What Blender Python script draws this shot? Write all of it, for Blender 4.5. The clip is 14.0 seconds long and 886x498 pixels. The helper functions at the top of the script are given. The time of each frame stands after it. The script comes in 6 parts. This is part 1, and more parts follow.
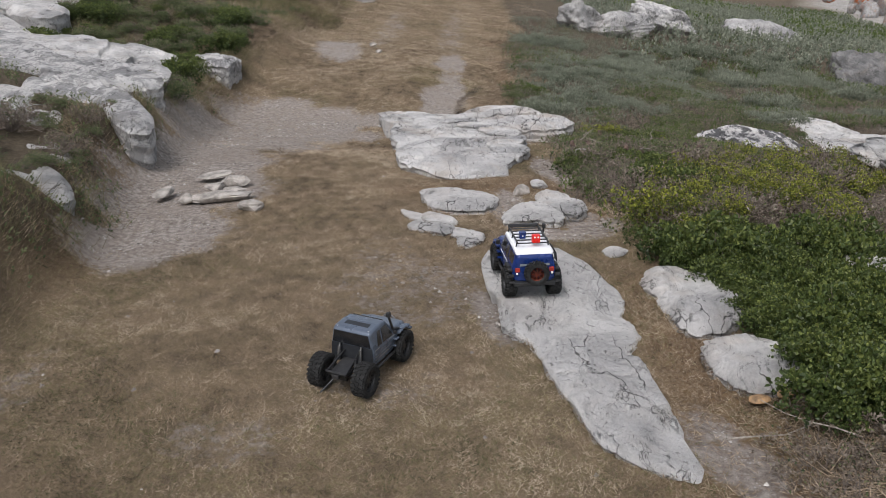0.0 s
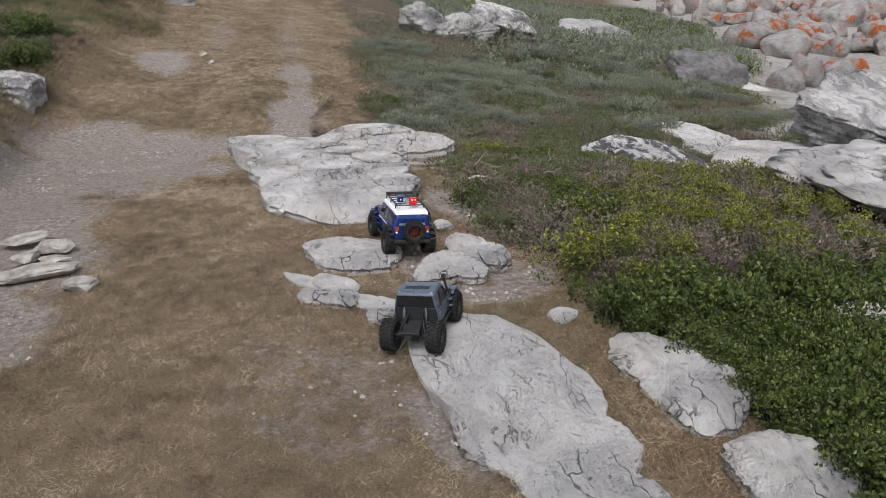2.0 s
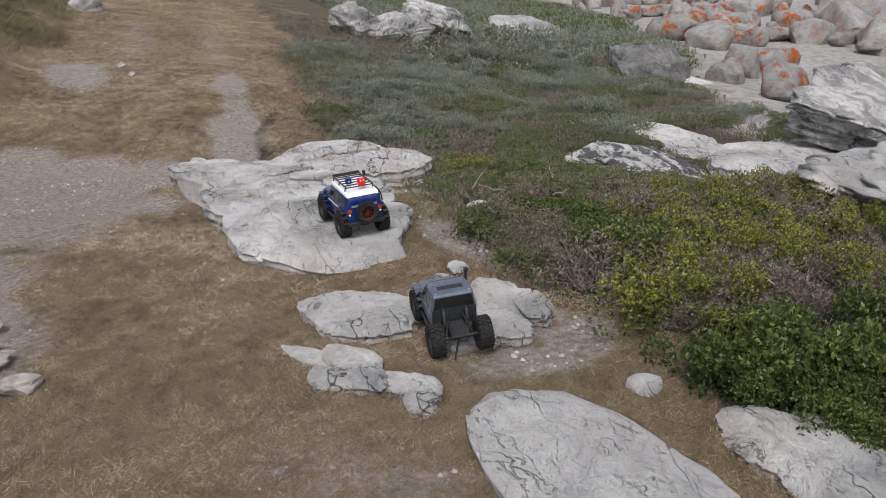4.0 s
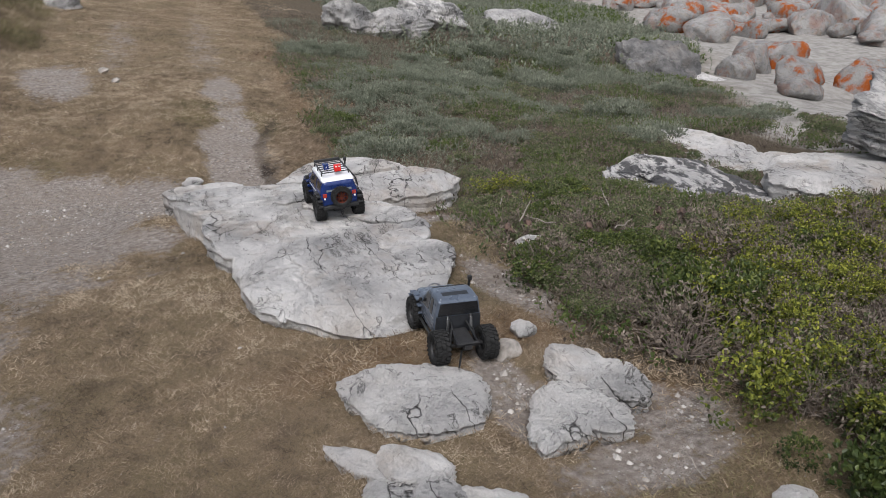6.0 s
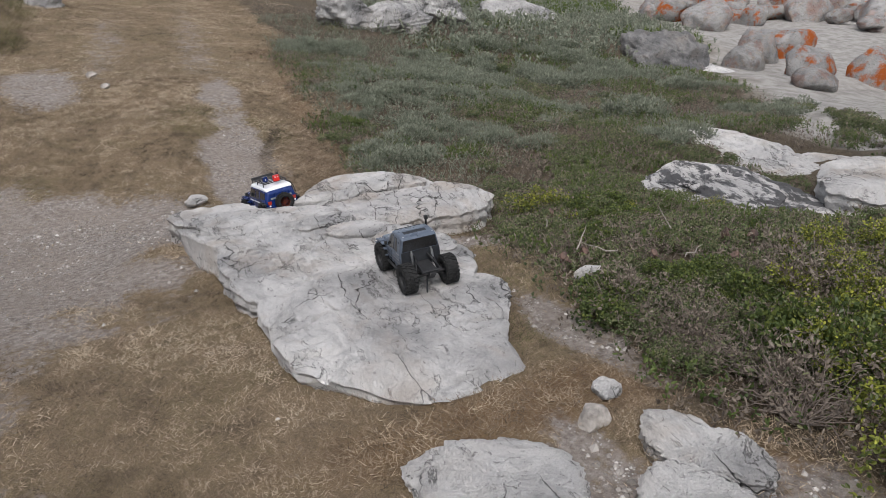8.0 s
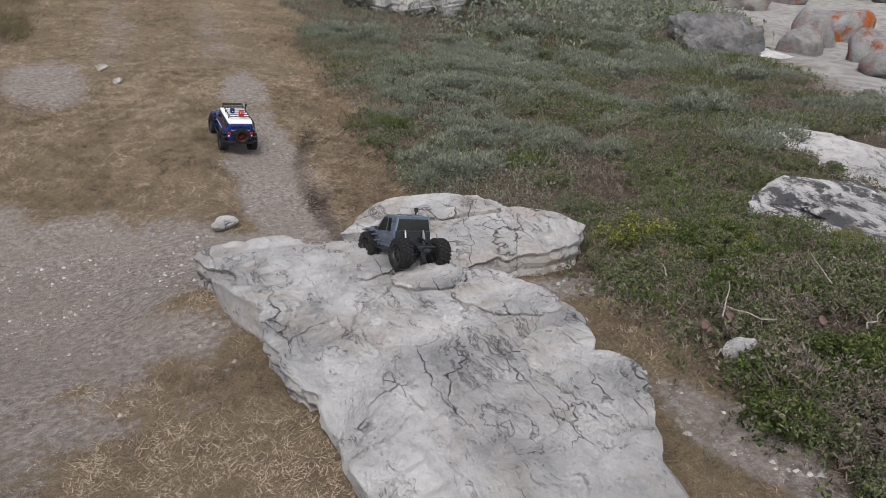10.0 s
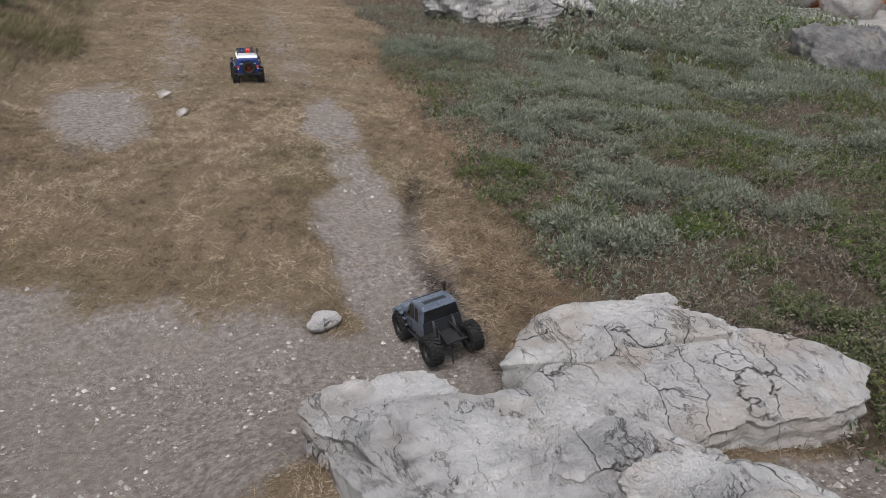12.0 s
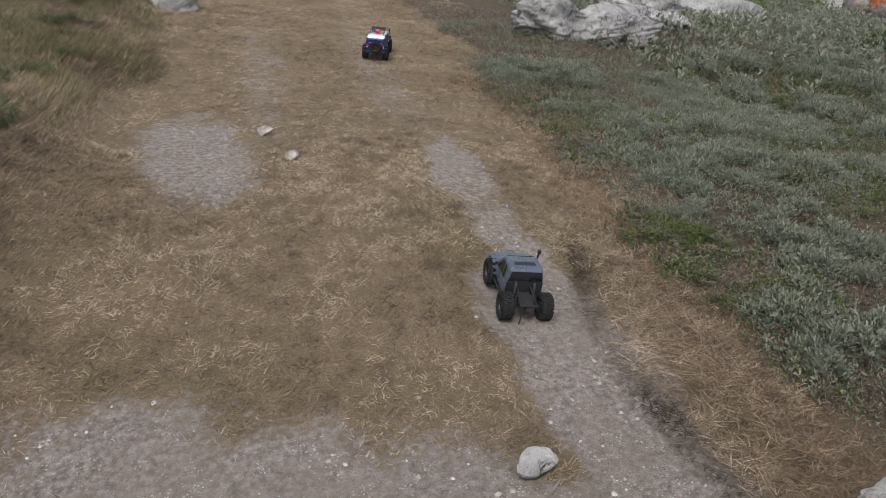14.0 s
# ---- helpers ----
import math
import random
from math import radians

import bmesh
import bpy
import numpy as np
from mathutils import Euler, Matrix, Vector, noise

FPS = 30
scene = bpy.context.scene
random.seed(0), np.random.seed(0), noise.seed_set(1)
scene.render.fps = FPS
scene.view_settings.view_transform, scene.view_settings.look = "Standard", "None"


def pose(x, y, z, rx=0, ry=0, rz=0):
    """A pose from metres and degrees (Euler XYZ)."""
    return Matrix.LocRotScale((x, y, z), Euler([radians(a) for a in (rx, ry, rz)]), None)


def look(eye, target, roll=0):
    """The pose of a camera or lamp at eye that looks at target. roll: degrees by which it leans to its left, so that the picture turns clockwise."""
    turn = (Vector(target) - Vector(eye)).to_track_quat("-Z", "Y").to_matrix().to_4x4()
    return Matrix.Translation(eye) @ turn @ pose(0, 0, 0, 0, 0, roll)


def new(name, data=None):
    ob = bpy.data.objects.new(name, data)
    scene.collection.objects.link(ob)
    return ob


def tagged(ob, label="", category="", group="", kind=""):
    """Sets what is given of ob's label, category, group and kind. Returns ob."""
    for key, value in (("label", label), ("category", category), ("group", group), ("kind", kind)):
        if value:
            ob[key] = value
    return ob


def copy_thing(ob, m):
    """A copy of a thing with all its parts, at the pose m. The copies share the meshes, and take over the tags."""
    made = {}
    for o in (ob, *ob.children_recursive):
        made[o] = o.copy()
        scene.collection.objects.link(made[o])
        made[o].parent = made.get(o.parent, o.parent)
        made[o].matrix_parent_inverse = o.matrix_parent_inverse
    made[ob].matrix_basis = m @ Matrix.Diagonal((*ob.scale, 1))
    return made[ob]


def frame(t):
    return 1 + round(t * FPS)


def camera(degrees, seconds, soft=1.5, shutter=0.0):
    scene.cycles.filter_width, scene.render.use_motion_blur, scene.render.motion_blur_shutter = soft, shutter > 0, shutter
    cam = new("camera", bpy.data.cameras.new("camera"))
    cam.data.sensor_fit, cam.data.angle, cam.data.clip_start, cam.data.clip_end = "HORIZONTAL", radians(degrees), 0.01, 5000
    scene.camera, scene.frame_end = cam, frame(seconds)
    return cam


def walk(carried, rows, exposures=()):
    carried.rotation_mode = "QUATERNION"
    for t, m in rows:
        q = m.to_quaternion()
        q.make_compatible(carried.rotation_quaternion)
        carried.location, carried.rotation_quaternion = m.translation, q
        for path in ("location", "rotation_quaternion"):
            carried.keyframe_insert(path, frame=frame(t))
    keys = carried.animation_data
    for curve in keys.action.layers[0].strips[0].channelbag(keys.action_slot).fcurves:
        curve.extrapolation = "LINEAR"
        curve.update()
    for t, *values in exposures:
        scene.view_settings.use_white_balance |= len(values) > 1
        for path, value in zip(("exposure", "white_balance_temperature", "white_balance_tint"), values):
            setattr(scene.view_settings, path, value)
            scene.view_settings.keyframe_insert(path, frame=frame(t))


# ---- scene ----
cam = camera(59.2, 14.0, soft=0.6)
METRES, EYE, TILT, LEAN, TURN = 6.7, 1.57, -22.0, 0.0, 0.0
ROWS = [
    (0.0, 0.0, 0.0, 0.0, 0.0, 0.0, -0.0),
    (0.5, -0.0147, 0.033, 0.0144, -2.67, 0.02, 1.14),
    (1.0, -0.0144, 0.0673, 0.0247, -5.58, -0.06, 2.27),
    (1.5, -0.0213, 0.0998, 0.0361, -8.22, -0.19, 3.1),
    (2.0, -0.0421, 0.1364, 0.0495, -12.03, -0.46, 4.18),
    (2.5, -0.0488, 0.1677, 0.0584, -15.35, -0.81, 5.67),
    (3.0, -0.0569, 0.2027, 0.0694, -17.46, -1.08, 6.68),
    (3.5, -0.0735, 0.2284, 0.0795, -17.87, -1.13, 7.12),
    (6.0, -0.0906, 0.3555, 0.132, -19.22, -1.98, 8.01),
    (6.5, -0.0899, 0.3733, 0.1391, -19.73, -2.07, 8.57),
    (7.0, -0.1019, 0.3947, 0.1496, -19.91, -2.07, 8.79),
    (9.5, -0.1036, 0.5079, 0.1968, -20.52, -4.49, 9.35),
    (10.0, -0.1035, 0.5552, 0.213, -19.41, -4.36, 8.99),
    (10.5, -0.0965, 0.6084, 0.2364, -18.37, -4.24, 8.82),
    (11.0, -0.1048, 0.6602, 0.2546, -17.71, -4.21, 8.69),
    (11.5, -0.1085, 0.7046, 0.2699, -17.06, -3.98, 8.5),
    (12.0, -0.1133, 0.7498, 0.2819, -15.95, -3.63, 8.14),
    (12.5, -0.1335, 0.7868, 0.2972, -14.56, -3.37, 7.67),
    (13.0, -0.1509, 0.8181, 0.3122, -13.97, -3.22, 7.49),
    (13.5, -0.1654, 0.8538, 0.3373, -13.92, -3.37, 7.42),
    (14.0, -0.1861, 0.8878, 0.3537, -14.32, -3.53, 7.35),
]
walk(cam, [(t, pose(0, 0, EYE, TILT, LEAN, TURN) @ pose(METRES * x, METRES * y, METRES * z, 90 + pitch, roll, yaw)) for t, x, y, z, yaw, pitch, roll in ROWS])

# ---------------------------------------------------------------- light
world = bpy.data.worlds.new("sky")
scene.world = world
world.use_nodes = True
wn = world.node_tree.nodes
sky = wn.new("ShaderNodeTexSky")
sky.sky_type, sky.sun_disc = "NISHITA", False
sky.sun_elevation, sky.sun_rotation = radians(52), radians(200)
sky.dust_density, sky.air_density = 2.5, 1.0
cloud = wn.new("ShaderNodeHueSaturation")
cloud.inputs["Saturation"].default_value = 0.4
world.node_tree.links.new(sky.outputs[0], cloud.inputs["Color"])
world.node_tree.links.new(cloud.outputs[0], wn["Background"].inputs["Color"])
wn["Background"].inputs["Strength"].default_value = 0.105
sun = new("sun", bpy.data.lights.new("sun", "SUN"))
sun.data.energy, sun.data.angle, sun.data.color = 1.3, radians(24), (1.0, 0.97, 0.98)
sun.matrix_world = look((0, 0, 30), (9, 16, 0))
scene.view_settings.exposure = 0.74


# ---------------------------------------------------------------- shapes of the land
def step(a, b, v):
    """Smooth rise from 0 at a to 1 at b."""
    k = np.clip((np.asarray(v, float) - a) / (b - a), 0, 1)
    return k * k * (3 - 2 * k)


def bump(x, y, cx, cy, rx, ry, turn=0.0):
    """A smooth hump of height 1 with an elliptic foot."""
    c, s = math.cos(radians(turn)), math.sin(radians(turn))
    u, v = (x - cx) * c + (y - cy) * s, (y - cy) * c - (x - cx) * s
    return np.exp(-((u / rx) ** 2 + (v / ry) ** 2))


def waves(x, y, size, seed=0):
    """Cheap smooth unevenness in about -1 to 1."""
    total = 0.0
    for k in range(4):
        a = 1.3 + 2.4 * k + seed
        total = total + np.sin((x * math.cos(a) + y * math.sin(a)) * (5.1 + 1.7 * k) / size + seed * 3.1 + k * k) / (1 + 0.4 * k)
    return total / 2.4


def land(x, y):
    """Height of the ground: a track that dips behind the slab, a bank on the left, a slope to the shore on the right."""
    x, y = np.asarray(x, float), np.asarray(y, float)
    z = -0.29 * step(5.4, 8.2, y) + 0.16 * step(9.3, 12.0, y) + 0.05 * np.clip(y - 12, 0, 60) * step(12, 15, y)
    right = np.clip(x - 0.6, 0, 200)
    z = z - 0.075 * right * step(7.0, 12.0, y) - 0.03 * np.clip(x - 2.4, 0, 200)
    z = z - 0.02 * np.clip(x - 3.5, 0, 400) * step(9, 14, y)
    z = z - 0.05 * np.clip(y - 15, 0, 60) * step(1.0, 4.0, x)
    left = np.clip(-0.6 - x, 0, 200)
    z = z + 0.07 * left * step(8.5, 11.5, y)
    edge = -1.75 - 0.25 * step(3.5, 5.0, y) - 0.2 * step(6.0, 7.5, y) + 0.3 * step(9.0, 11.0, y)
    z = z + 0.42 * step(0.0, 0.5, edge - x) * (1 - 0.55 * step(7.5, 10.5, y)) * step(0.5, 2.5, y) + 0.19 * np.clip(edge - 0.5 - x, 0, 9)
    z = z + 0.17 * step(8.2, 10.2, y) * step(0.9, -0.5, x) - 0.08 * step(11.0, 13.0, y) * step(0.9, -0.5, x)
    z = z - 0.22 * bump(x, y, 4.0, 13.0, 1.4, 1.6) - 0.17 * bump(x, y, 3.2, 6.7, 0.9, 0.9)
    z = z + 0.1 * bump(x, y, -0.68, 7.25, 0.3, 0.5)
    lip = 0.16 + 0.32 * step(8.9, 10.2, y)
    z = z - 0.045 * step(0.04, -0.05, x - lip) * step(-0.75, -0.3, x - lip) * step(7.5, 8.1, y) * step(10.4, 9.4, y)
    z = z + 0.05 * bump(x, y, 0.55, 8.6, 0.2, 0.9, -8)
    beach = -1.65 + 0.0 * x
    z = np.maximum(z, beach) + 0.15 * np.exp(-np.abs(z - beach) * 6)
    return z - 3.5 * step(40, 55, x - 0.3 * (y - 20)) - 8 * step(70, 140, x)


def lattice(x, y, seed):
    i, j = np.floor(x).astype(np.int64), np.floor(y).astype(np.int64)
    u, v = x - i, y - j
    u, v = u * u * (3 - 2 * u), v * v * (3 - 2 * v)

    def value(a, b):
        h = (a * 374761393 + b * 668265263 + seed * 974711) & 0x7FFFFFFF
        h = ((h ^ (h >> 13)) * 1274126177) & 0x7FFFFFFF
        return ((h ^ (h >> 16)) & 0xFFFF) / 65535.0

    return (value(i, j) * (1 - u) + value(i + 1, j) * u) * (1 - v) + (value(i, j + 1) * (1 - u) + value(i + 1, j + 1) * u) * v


def grain(x, y, size, octaves=3, seed=0):
    """Rough noise in 0 to 1, with the largest lumps about size metres wide."""
    x, y = np.asarray(x, float), np.asarray(y, float)
    total, weight, k = 0.0, 0.0, 1.0
    for n in range(octaves):
        total = total + k * lattice(x / size * 2**n + 17.3 * n, y / size * 2**n - 9.1 * n, seed + 31 * n)
        weight, k = weight + k, k * 0.5
    return total / weight


def spot(x, y, cx, cy, rx, ry, turn=0.0, soft=0.25):
    """1 inside an ellipse, 0 outside, with a soft ragged rim."""
    c, s = math.cos(radians(turn)), math.sin(radians(turn))
    u, v = (x - cx) * c + (y - cy) * s, (y - cy) * c - (x - cx) * s
    d = np.sqrt((u / rx) ** 2 + (v / ry) ** 2) + 0.8 * (grain(x, y, 0.3, 4, 5) - 0.5)
    return 1 - step(1 - soft, 1 + soft, d)


def dirt(x, y):
    """Bare, gravelly earth."""
    m = np.maximum(spot(x, y, -1.6, 7.5, 1.0, 1.45, 0, 0.35), np.maximum(spot(x, y, -1.35, 8.05, 1.15, 0.85, 0, 0.45), spot(x, y, -1.85, 8.5, 0.6, 0.6, 0, 0.5)))
    for e in ((-1.75, 5.35, 0.5, 1.4, 4), (-1.6, 4.15, 0.42, 0.5, 0), (-0.45, 7.95, 0.6, 0.4, 8), (0.03, 8.9, 0.29, 1.75, -3)):
        m = np.maximum(m, spot(x, y, *e, soft=0.3))
    for e in ((-1.5, 11.5, 0.34, 1.0, 4), (0.1, 11.0, 0.2, 0.7, -5), (0.95, 2.05, 0.14, 0.3, 10), (0.66, 4.12, 0.3, 0.14, 0), (0.86, 4.3, 0.2, 0.16, 0),
              (0.42, 4.62, 0.12, 0.3, 0), (0.78, 5.4, 0.12, 0.4, 8), (0.72, 6.75, 0.5, 0.16, -20), (0.24, 3.1, 0.1, 0.35, 8), (-2.55, 6.9, 0.3, 0.5, 30)):
        m = np.maximum(m, 0.85 * spot(x, y, *e, soft=0.4))
    for e in ((-0.75, 2.2, 0.2, 0.15, 0), (-0.3, 2.5, 0.24, 0.16, 0), (-0.25, 3.6, 0.22, 0.4, 0), (-0.15, 3.4, 0.35, 0.5, 0), (-1.6, 2.6, 0.12, 0.3, 0), (0.15, 14, 0.25, 2.5, -3), (-0.9, 14, 0.25, 2.5, -3)):
        m = np.maximum(m, 0.45 * spot(x, y, *e, soft=0.6))
    return m


def brush_edge(y):
    """x of the border between the mown track and the brush on the right."""
    return 1.35 - 0.25 * step(2.45, 2.15, y) - 0.15 * step(3.2, 3.9, y) - 0.38 * step(3.9, 4.9, y) + 0.12 * step(5.3, 6.2, y) + 0.15 * step(6.4, 7.2, y) - 0.3 * step(7.3, 8.0, y) + 0.2 * step(9.0, 12.5, y) + 0.35 * step(12.5, 15, y)


def bank_edge(y):
    """x of the border between the track and the brush on the left."""
    return -1.95 + 0.2 * step(2.2, 1.0, y) - 0.2 * step(4.0, 5.2, y) - 0.3 * step(5.4, 7.0, y) + 0.2 * step(9.6, 11.5, y) + 0.45 * step(12.5, 14, y)


def brush(x, y):
    """1 where shrubs and ground cover grow, 0 on the track."""
    n = 0.35 * (grain(x, y, 0.5, 3, 9) - 0.5)
    return np.clip(step(-0.12, 0.15, x - brush_edge(y) + n) + step(-0.12, 0.2, bank_edge(y) - x + n), 0, 1)


def shore(x, y):
    """1 on the pale rock shelf by the water."""
    line = np.interp(y, [0, 6, 9, 12, 15, 20, 26, 60], [6.0, 4.5, 5.0, 7.4, 9.2, 12.0, 14.5, 24.0])
    return step(-0.3, 0.5, x - line + 1.3 * (grain(x, y, 2.2, 4, 4) - 0.5))


def rust(x, y):
    """Redder, deader grass beside the rocks."""
    m = spot(x, y, 0.98, 2.9, 0.2, 1.0, 4, 0.5)
    for e in ((0.35, 5.0, 0.7, 0.16, 0), (0.6, 8.6, 0.16, 1.1, -8), (-2.0, 7.2, 0.35, 1.1, 0), (1.2, 1.9, 0.5, 0.6, 0), (0.9, 4.45, 0.5, 0.2, 0), (1.05, 10.8, 0.3, 2.2, -4), (1.2, 13.2, 0.5, 0.4, 0), (-2.2, 4.0, 0.4, 1.0, 0)):
        m = np.maximum(m, spot(x, y, *e, soft=0.5))
    return m


class Chart:
    """A zone drawn once on a fine plan and looked up from there."""

    def __init__(self, zone):
        gx, gy = np.meshgrid(np.arange(-6, 8.5, 0.03), np.arange(0, 20.5, 0.03))
        self.map = zone(gx.ravel(), gy.ravel()).reshape(gx.shape)

    def __call__(self, x, y):
        i = np.clip(((np.asarray(y, float)) / 0.03).round().astype(int), 0, self.map.shape[0] - 1)
        j = np.clip(((np.asarray(x, float) + 6) / 0.03).round().astype(int), 0, self.map.shape[1] - 1)
        return self.map[i, j]


DIRT, BRUSH, RUST = Chart(dirt), Chart(brush), Chart(rust)


# ---------------------------------------------------------------- building helpers
def sheet(name, points, faces, material, parent=None, smooth=True, **layers):
    """A mesh object from arrays of points and of equal-sided faces, with float layers per point."""
    points, faces = np.asarray(points, np.float32), np.asarray(faces, np.int32)
    me = bpy.data.meshes.new(name)
    me.vertices.add(len(points))
    me.vertices.foreach_set("co", points.ravel())
    n, k = faces.shape
    me.loops.add(n * k)
    me.loops.foreach_set("vertex_index", faces.ravel())
    me.polygons.add(n)
    me.polygons.foreach_set("loop_start", np.arange(0, n * k, k, dtype=np.int32))
    me.polygons.foreach_set("use_smooth", np.full(n, smooth))
    for key, values in layers.items():
        me.attributes.new(key, "FLOAT", "POINT").data.foreach_set("value", np.asarray(values, np.float32))
    me.update(calc_edges=True)
    me.validate()
    me.materials.append(material)
    ob = new(name, me)
    ob.parent = parent
    return ob


def grid_faces(rows, cols, wrap=False):
    i, j = np.meshgrid(np.arange(rows - 1), np.arange(cols if wrap else cols - 1), indexing="ij")
    a, b = (i * cols + j).ravel(), (i * cols + (j + 1) % cols).ravel()
    return np.stack([a, b, b + cols, a + cols], 1)


def part(name, bm, material, parent=None, label="", smooth=None):
    """Links a bmesh as one mesh object under a thing or a part."""
    me = bpy.data.meshes.new(name)
    bm.to_mesh(me)
    bm.free()
    me.materials.append(material)
    if smooth is not None:
        me.polygons.foreach_set("use_smooth", np.full(len(me.polygons), smooth))
    ob = new(name, me)
    ob.parent = parent
    return tagged(ob, label)


def box(bm, x0, x1, y0, y1, z0, z1, bevel=0.0, turn=None, segments=2):
    """Adds a bevelled box, turned about its middle by a matrix."""
    fresh = bmesh.ops.create_cube(bm, size=1.0)["verts"]
    mid = Vector(((x0 + x1) / 2, (y0 + y1) / 2, (z0 + z1) / 2))
    m = Matrix.Translation(mid) @ (turn or Matrix()) @ Matrix.Diagonal((x1 - x0, y1 - y0, z1 - z0, 1))
    bmesh.ops.transform(bm, matrix=m, verts=fresh)
    if bevel:
        edges = {e for v in fresh for e in v.link_edges}
        bmesh.ops.bevel(bm, geom=list(edges), offset=bevel, segments=segments, affect="EDGES", profile=0.6)
    return bm


def rod(bm, a, b, r, r2=None, sides=8):
    """Adds a round bar from a to b."""
    a, b = Vector(a), Vector(b)
    m = Matrix.Translation((a + b) / 2) @ (b - a).to_track_quat("Z", "Y").to_matrix().to_4x4()
    bmesh.ops.create_cone(bm, cap_ends=True, segments=sides, radius1=r, radius2=r if r2 is None else r2, depth=(b - a).length, matrix=m)
    return bm


# ---------------------------------------------------------------- materials
class Nodes:
    """Short hand for a node material."""

    def __init__(self, name, rough=0.8, metal=0.0, spec=0.4):
        self.mat = bpy.data.materials.new(name)
        self.mat.use_nodes = True
        self.tree = self.mat.node_tree
        self.bsdf = self.tree.nodes["Principled BSDF"]
        self.bsdf.inputs["Roughness"].default_value = rough
        self.bsdf.inputs["Metallic"].default_value = metal
        self.bsdf.inputs["Specular IOR Level"].default_value = spec
        self.where = self.add("ShaderNodeTexCoord").outputs["Object"]

    def add(self, kind, **inputs):
        node = self.tree.nodes.new(kind)
        for key, value in inputs.items():
            self.put(node.inputs[key.replace("_", " ")], value)
        return node

    def put(self, socket, value):
        if isinstance(value, bpy.types.NodeSocket):
            self.tree.links.new(value, socket)
        else:
            socket.default_value = value

    def noise(self, scale, detail=4.0, rough=0.6, where=None, distort=0.0):
        n = self.add("ShaderNodeTexNoise", Scale=scale, Detail=detail, Roughness=rough, Distortion=distort)
        self.put(n.inputs["Vector"], where or self.where)
        return n.outputs["Fac"]

    def cells(self, scale, feature="F1", where=None, out="Distance"):
        n = self.add("ShaderNodeTexVoronoi", Scale=scale)
        n.feature = feature
        self.put(n.inputs["Vector"], where or self.where)
        return n.outputs[out]

    def warp(self, amount, scale, stretch=(1, 1, 1), turn=0.0):
        """Object space, turned, stretched and bent by noise."""
        m = self.add("ShaderNodeMapping", Rotation=(0, 0, radians(turn)), Scale=stretch)
        self.put(m.inputs["Vector"], self.where)
        n = self.add("ShaderNodeTexNoise", Scale=scale, Detail=3.0)
        self.put(n.inputs["Vector"], self.where)
        mix = self.add("ShaderNodeVectorMath")
        mix.operation = "SCALE"
        mix.inputs[3].default_value = amount
        self.put(mix.inputs[0], n.outputs["Color"])
        total = self.add("ShaderNodeVectorMath")
        self.put(total.inputs[0], m.outputs[0])
        self.put(total.inputs[1], mix.outputs[0])
        return total.outputs[0]

    def ramp(self, fac, *stops):
        """stops: (place, colour or value)."""
        n = self.add("ShaderNodeValToRGB", Fac=fac)
        ends = n.color_ramp.elements
        while len(ends) < len(stops):
            ends.new(0.5)
        for e, (place, c) in zip(ends, stops):
            e.position = place
            e.color = (c, c, c, 1) if isinstance(c, (int, float)) else (*c, 1)
        return n.outputs["Color"]

    def mix(self, fac, a, b, mode="MIX"):
        n = self.add("ShaderNodeMix")
        n.data_type, n.blend_type = "RGBA", mode
        self.put(n.inputs[0], fac)
        for socket, c in ((n.inputs[6], a), (n.inputs[7], b)):
            self.put(socket, (*c, 1) if isinstance(c, tuple) and len(c) == 3 else c)
        return n.outputs[2]

    def math(self, op, a, b=0.5):
        n = self.add("ShaderNodeMath")
        n.operation = op
        self.put(n.inputs[0], a)
        self.put(n.inputs[1], b)
        return n.outputs[0]

    def layer(self, name):
        n = self.add("ShaderNodeAttribute")
        n.attribute_name = name
        return n.outputs["Fac"]

    def luck(self):
        return self.add("ShaderNodeObjectInfo").outputs["Random"]

    def relief(self, *heights):
        """heights: (height, strength, metres), largest first."""
        last = None
        for h, strength, far in heights:
            n = self.add("ShaderNodeBump", Height=h, Strength=strength, Distance=far)
            if last:
                self.put(n.inputs["Normal"], last)
            last = n.outputs[0]
        self.put(self.bsdf.inputs["Normal"], last)

    def done(self, colour=None, rough=None):
        if colour is not None:
            self.put(self.bsdf.inputs["Base Color"], (*colour, 1) if isinstance(colour, tuple) else colour)
        if rough is not None:
            self.put(self.bsdf.inputs["Roughness"], rough)
        return self.mat


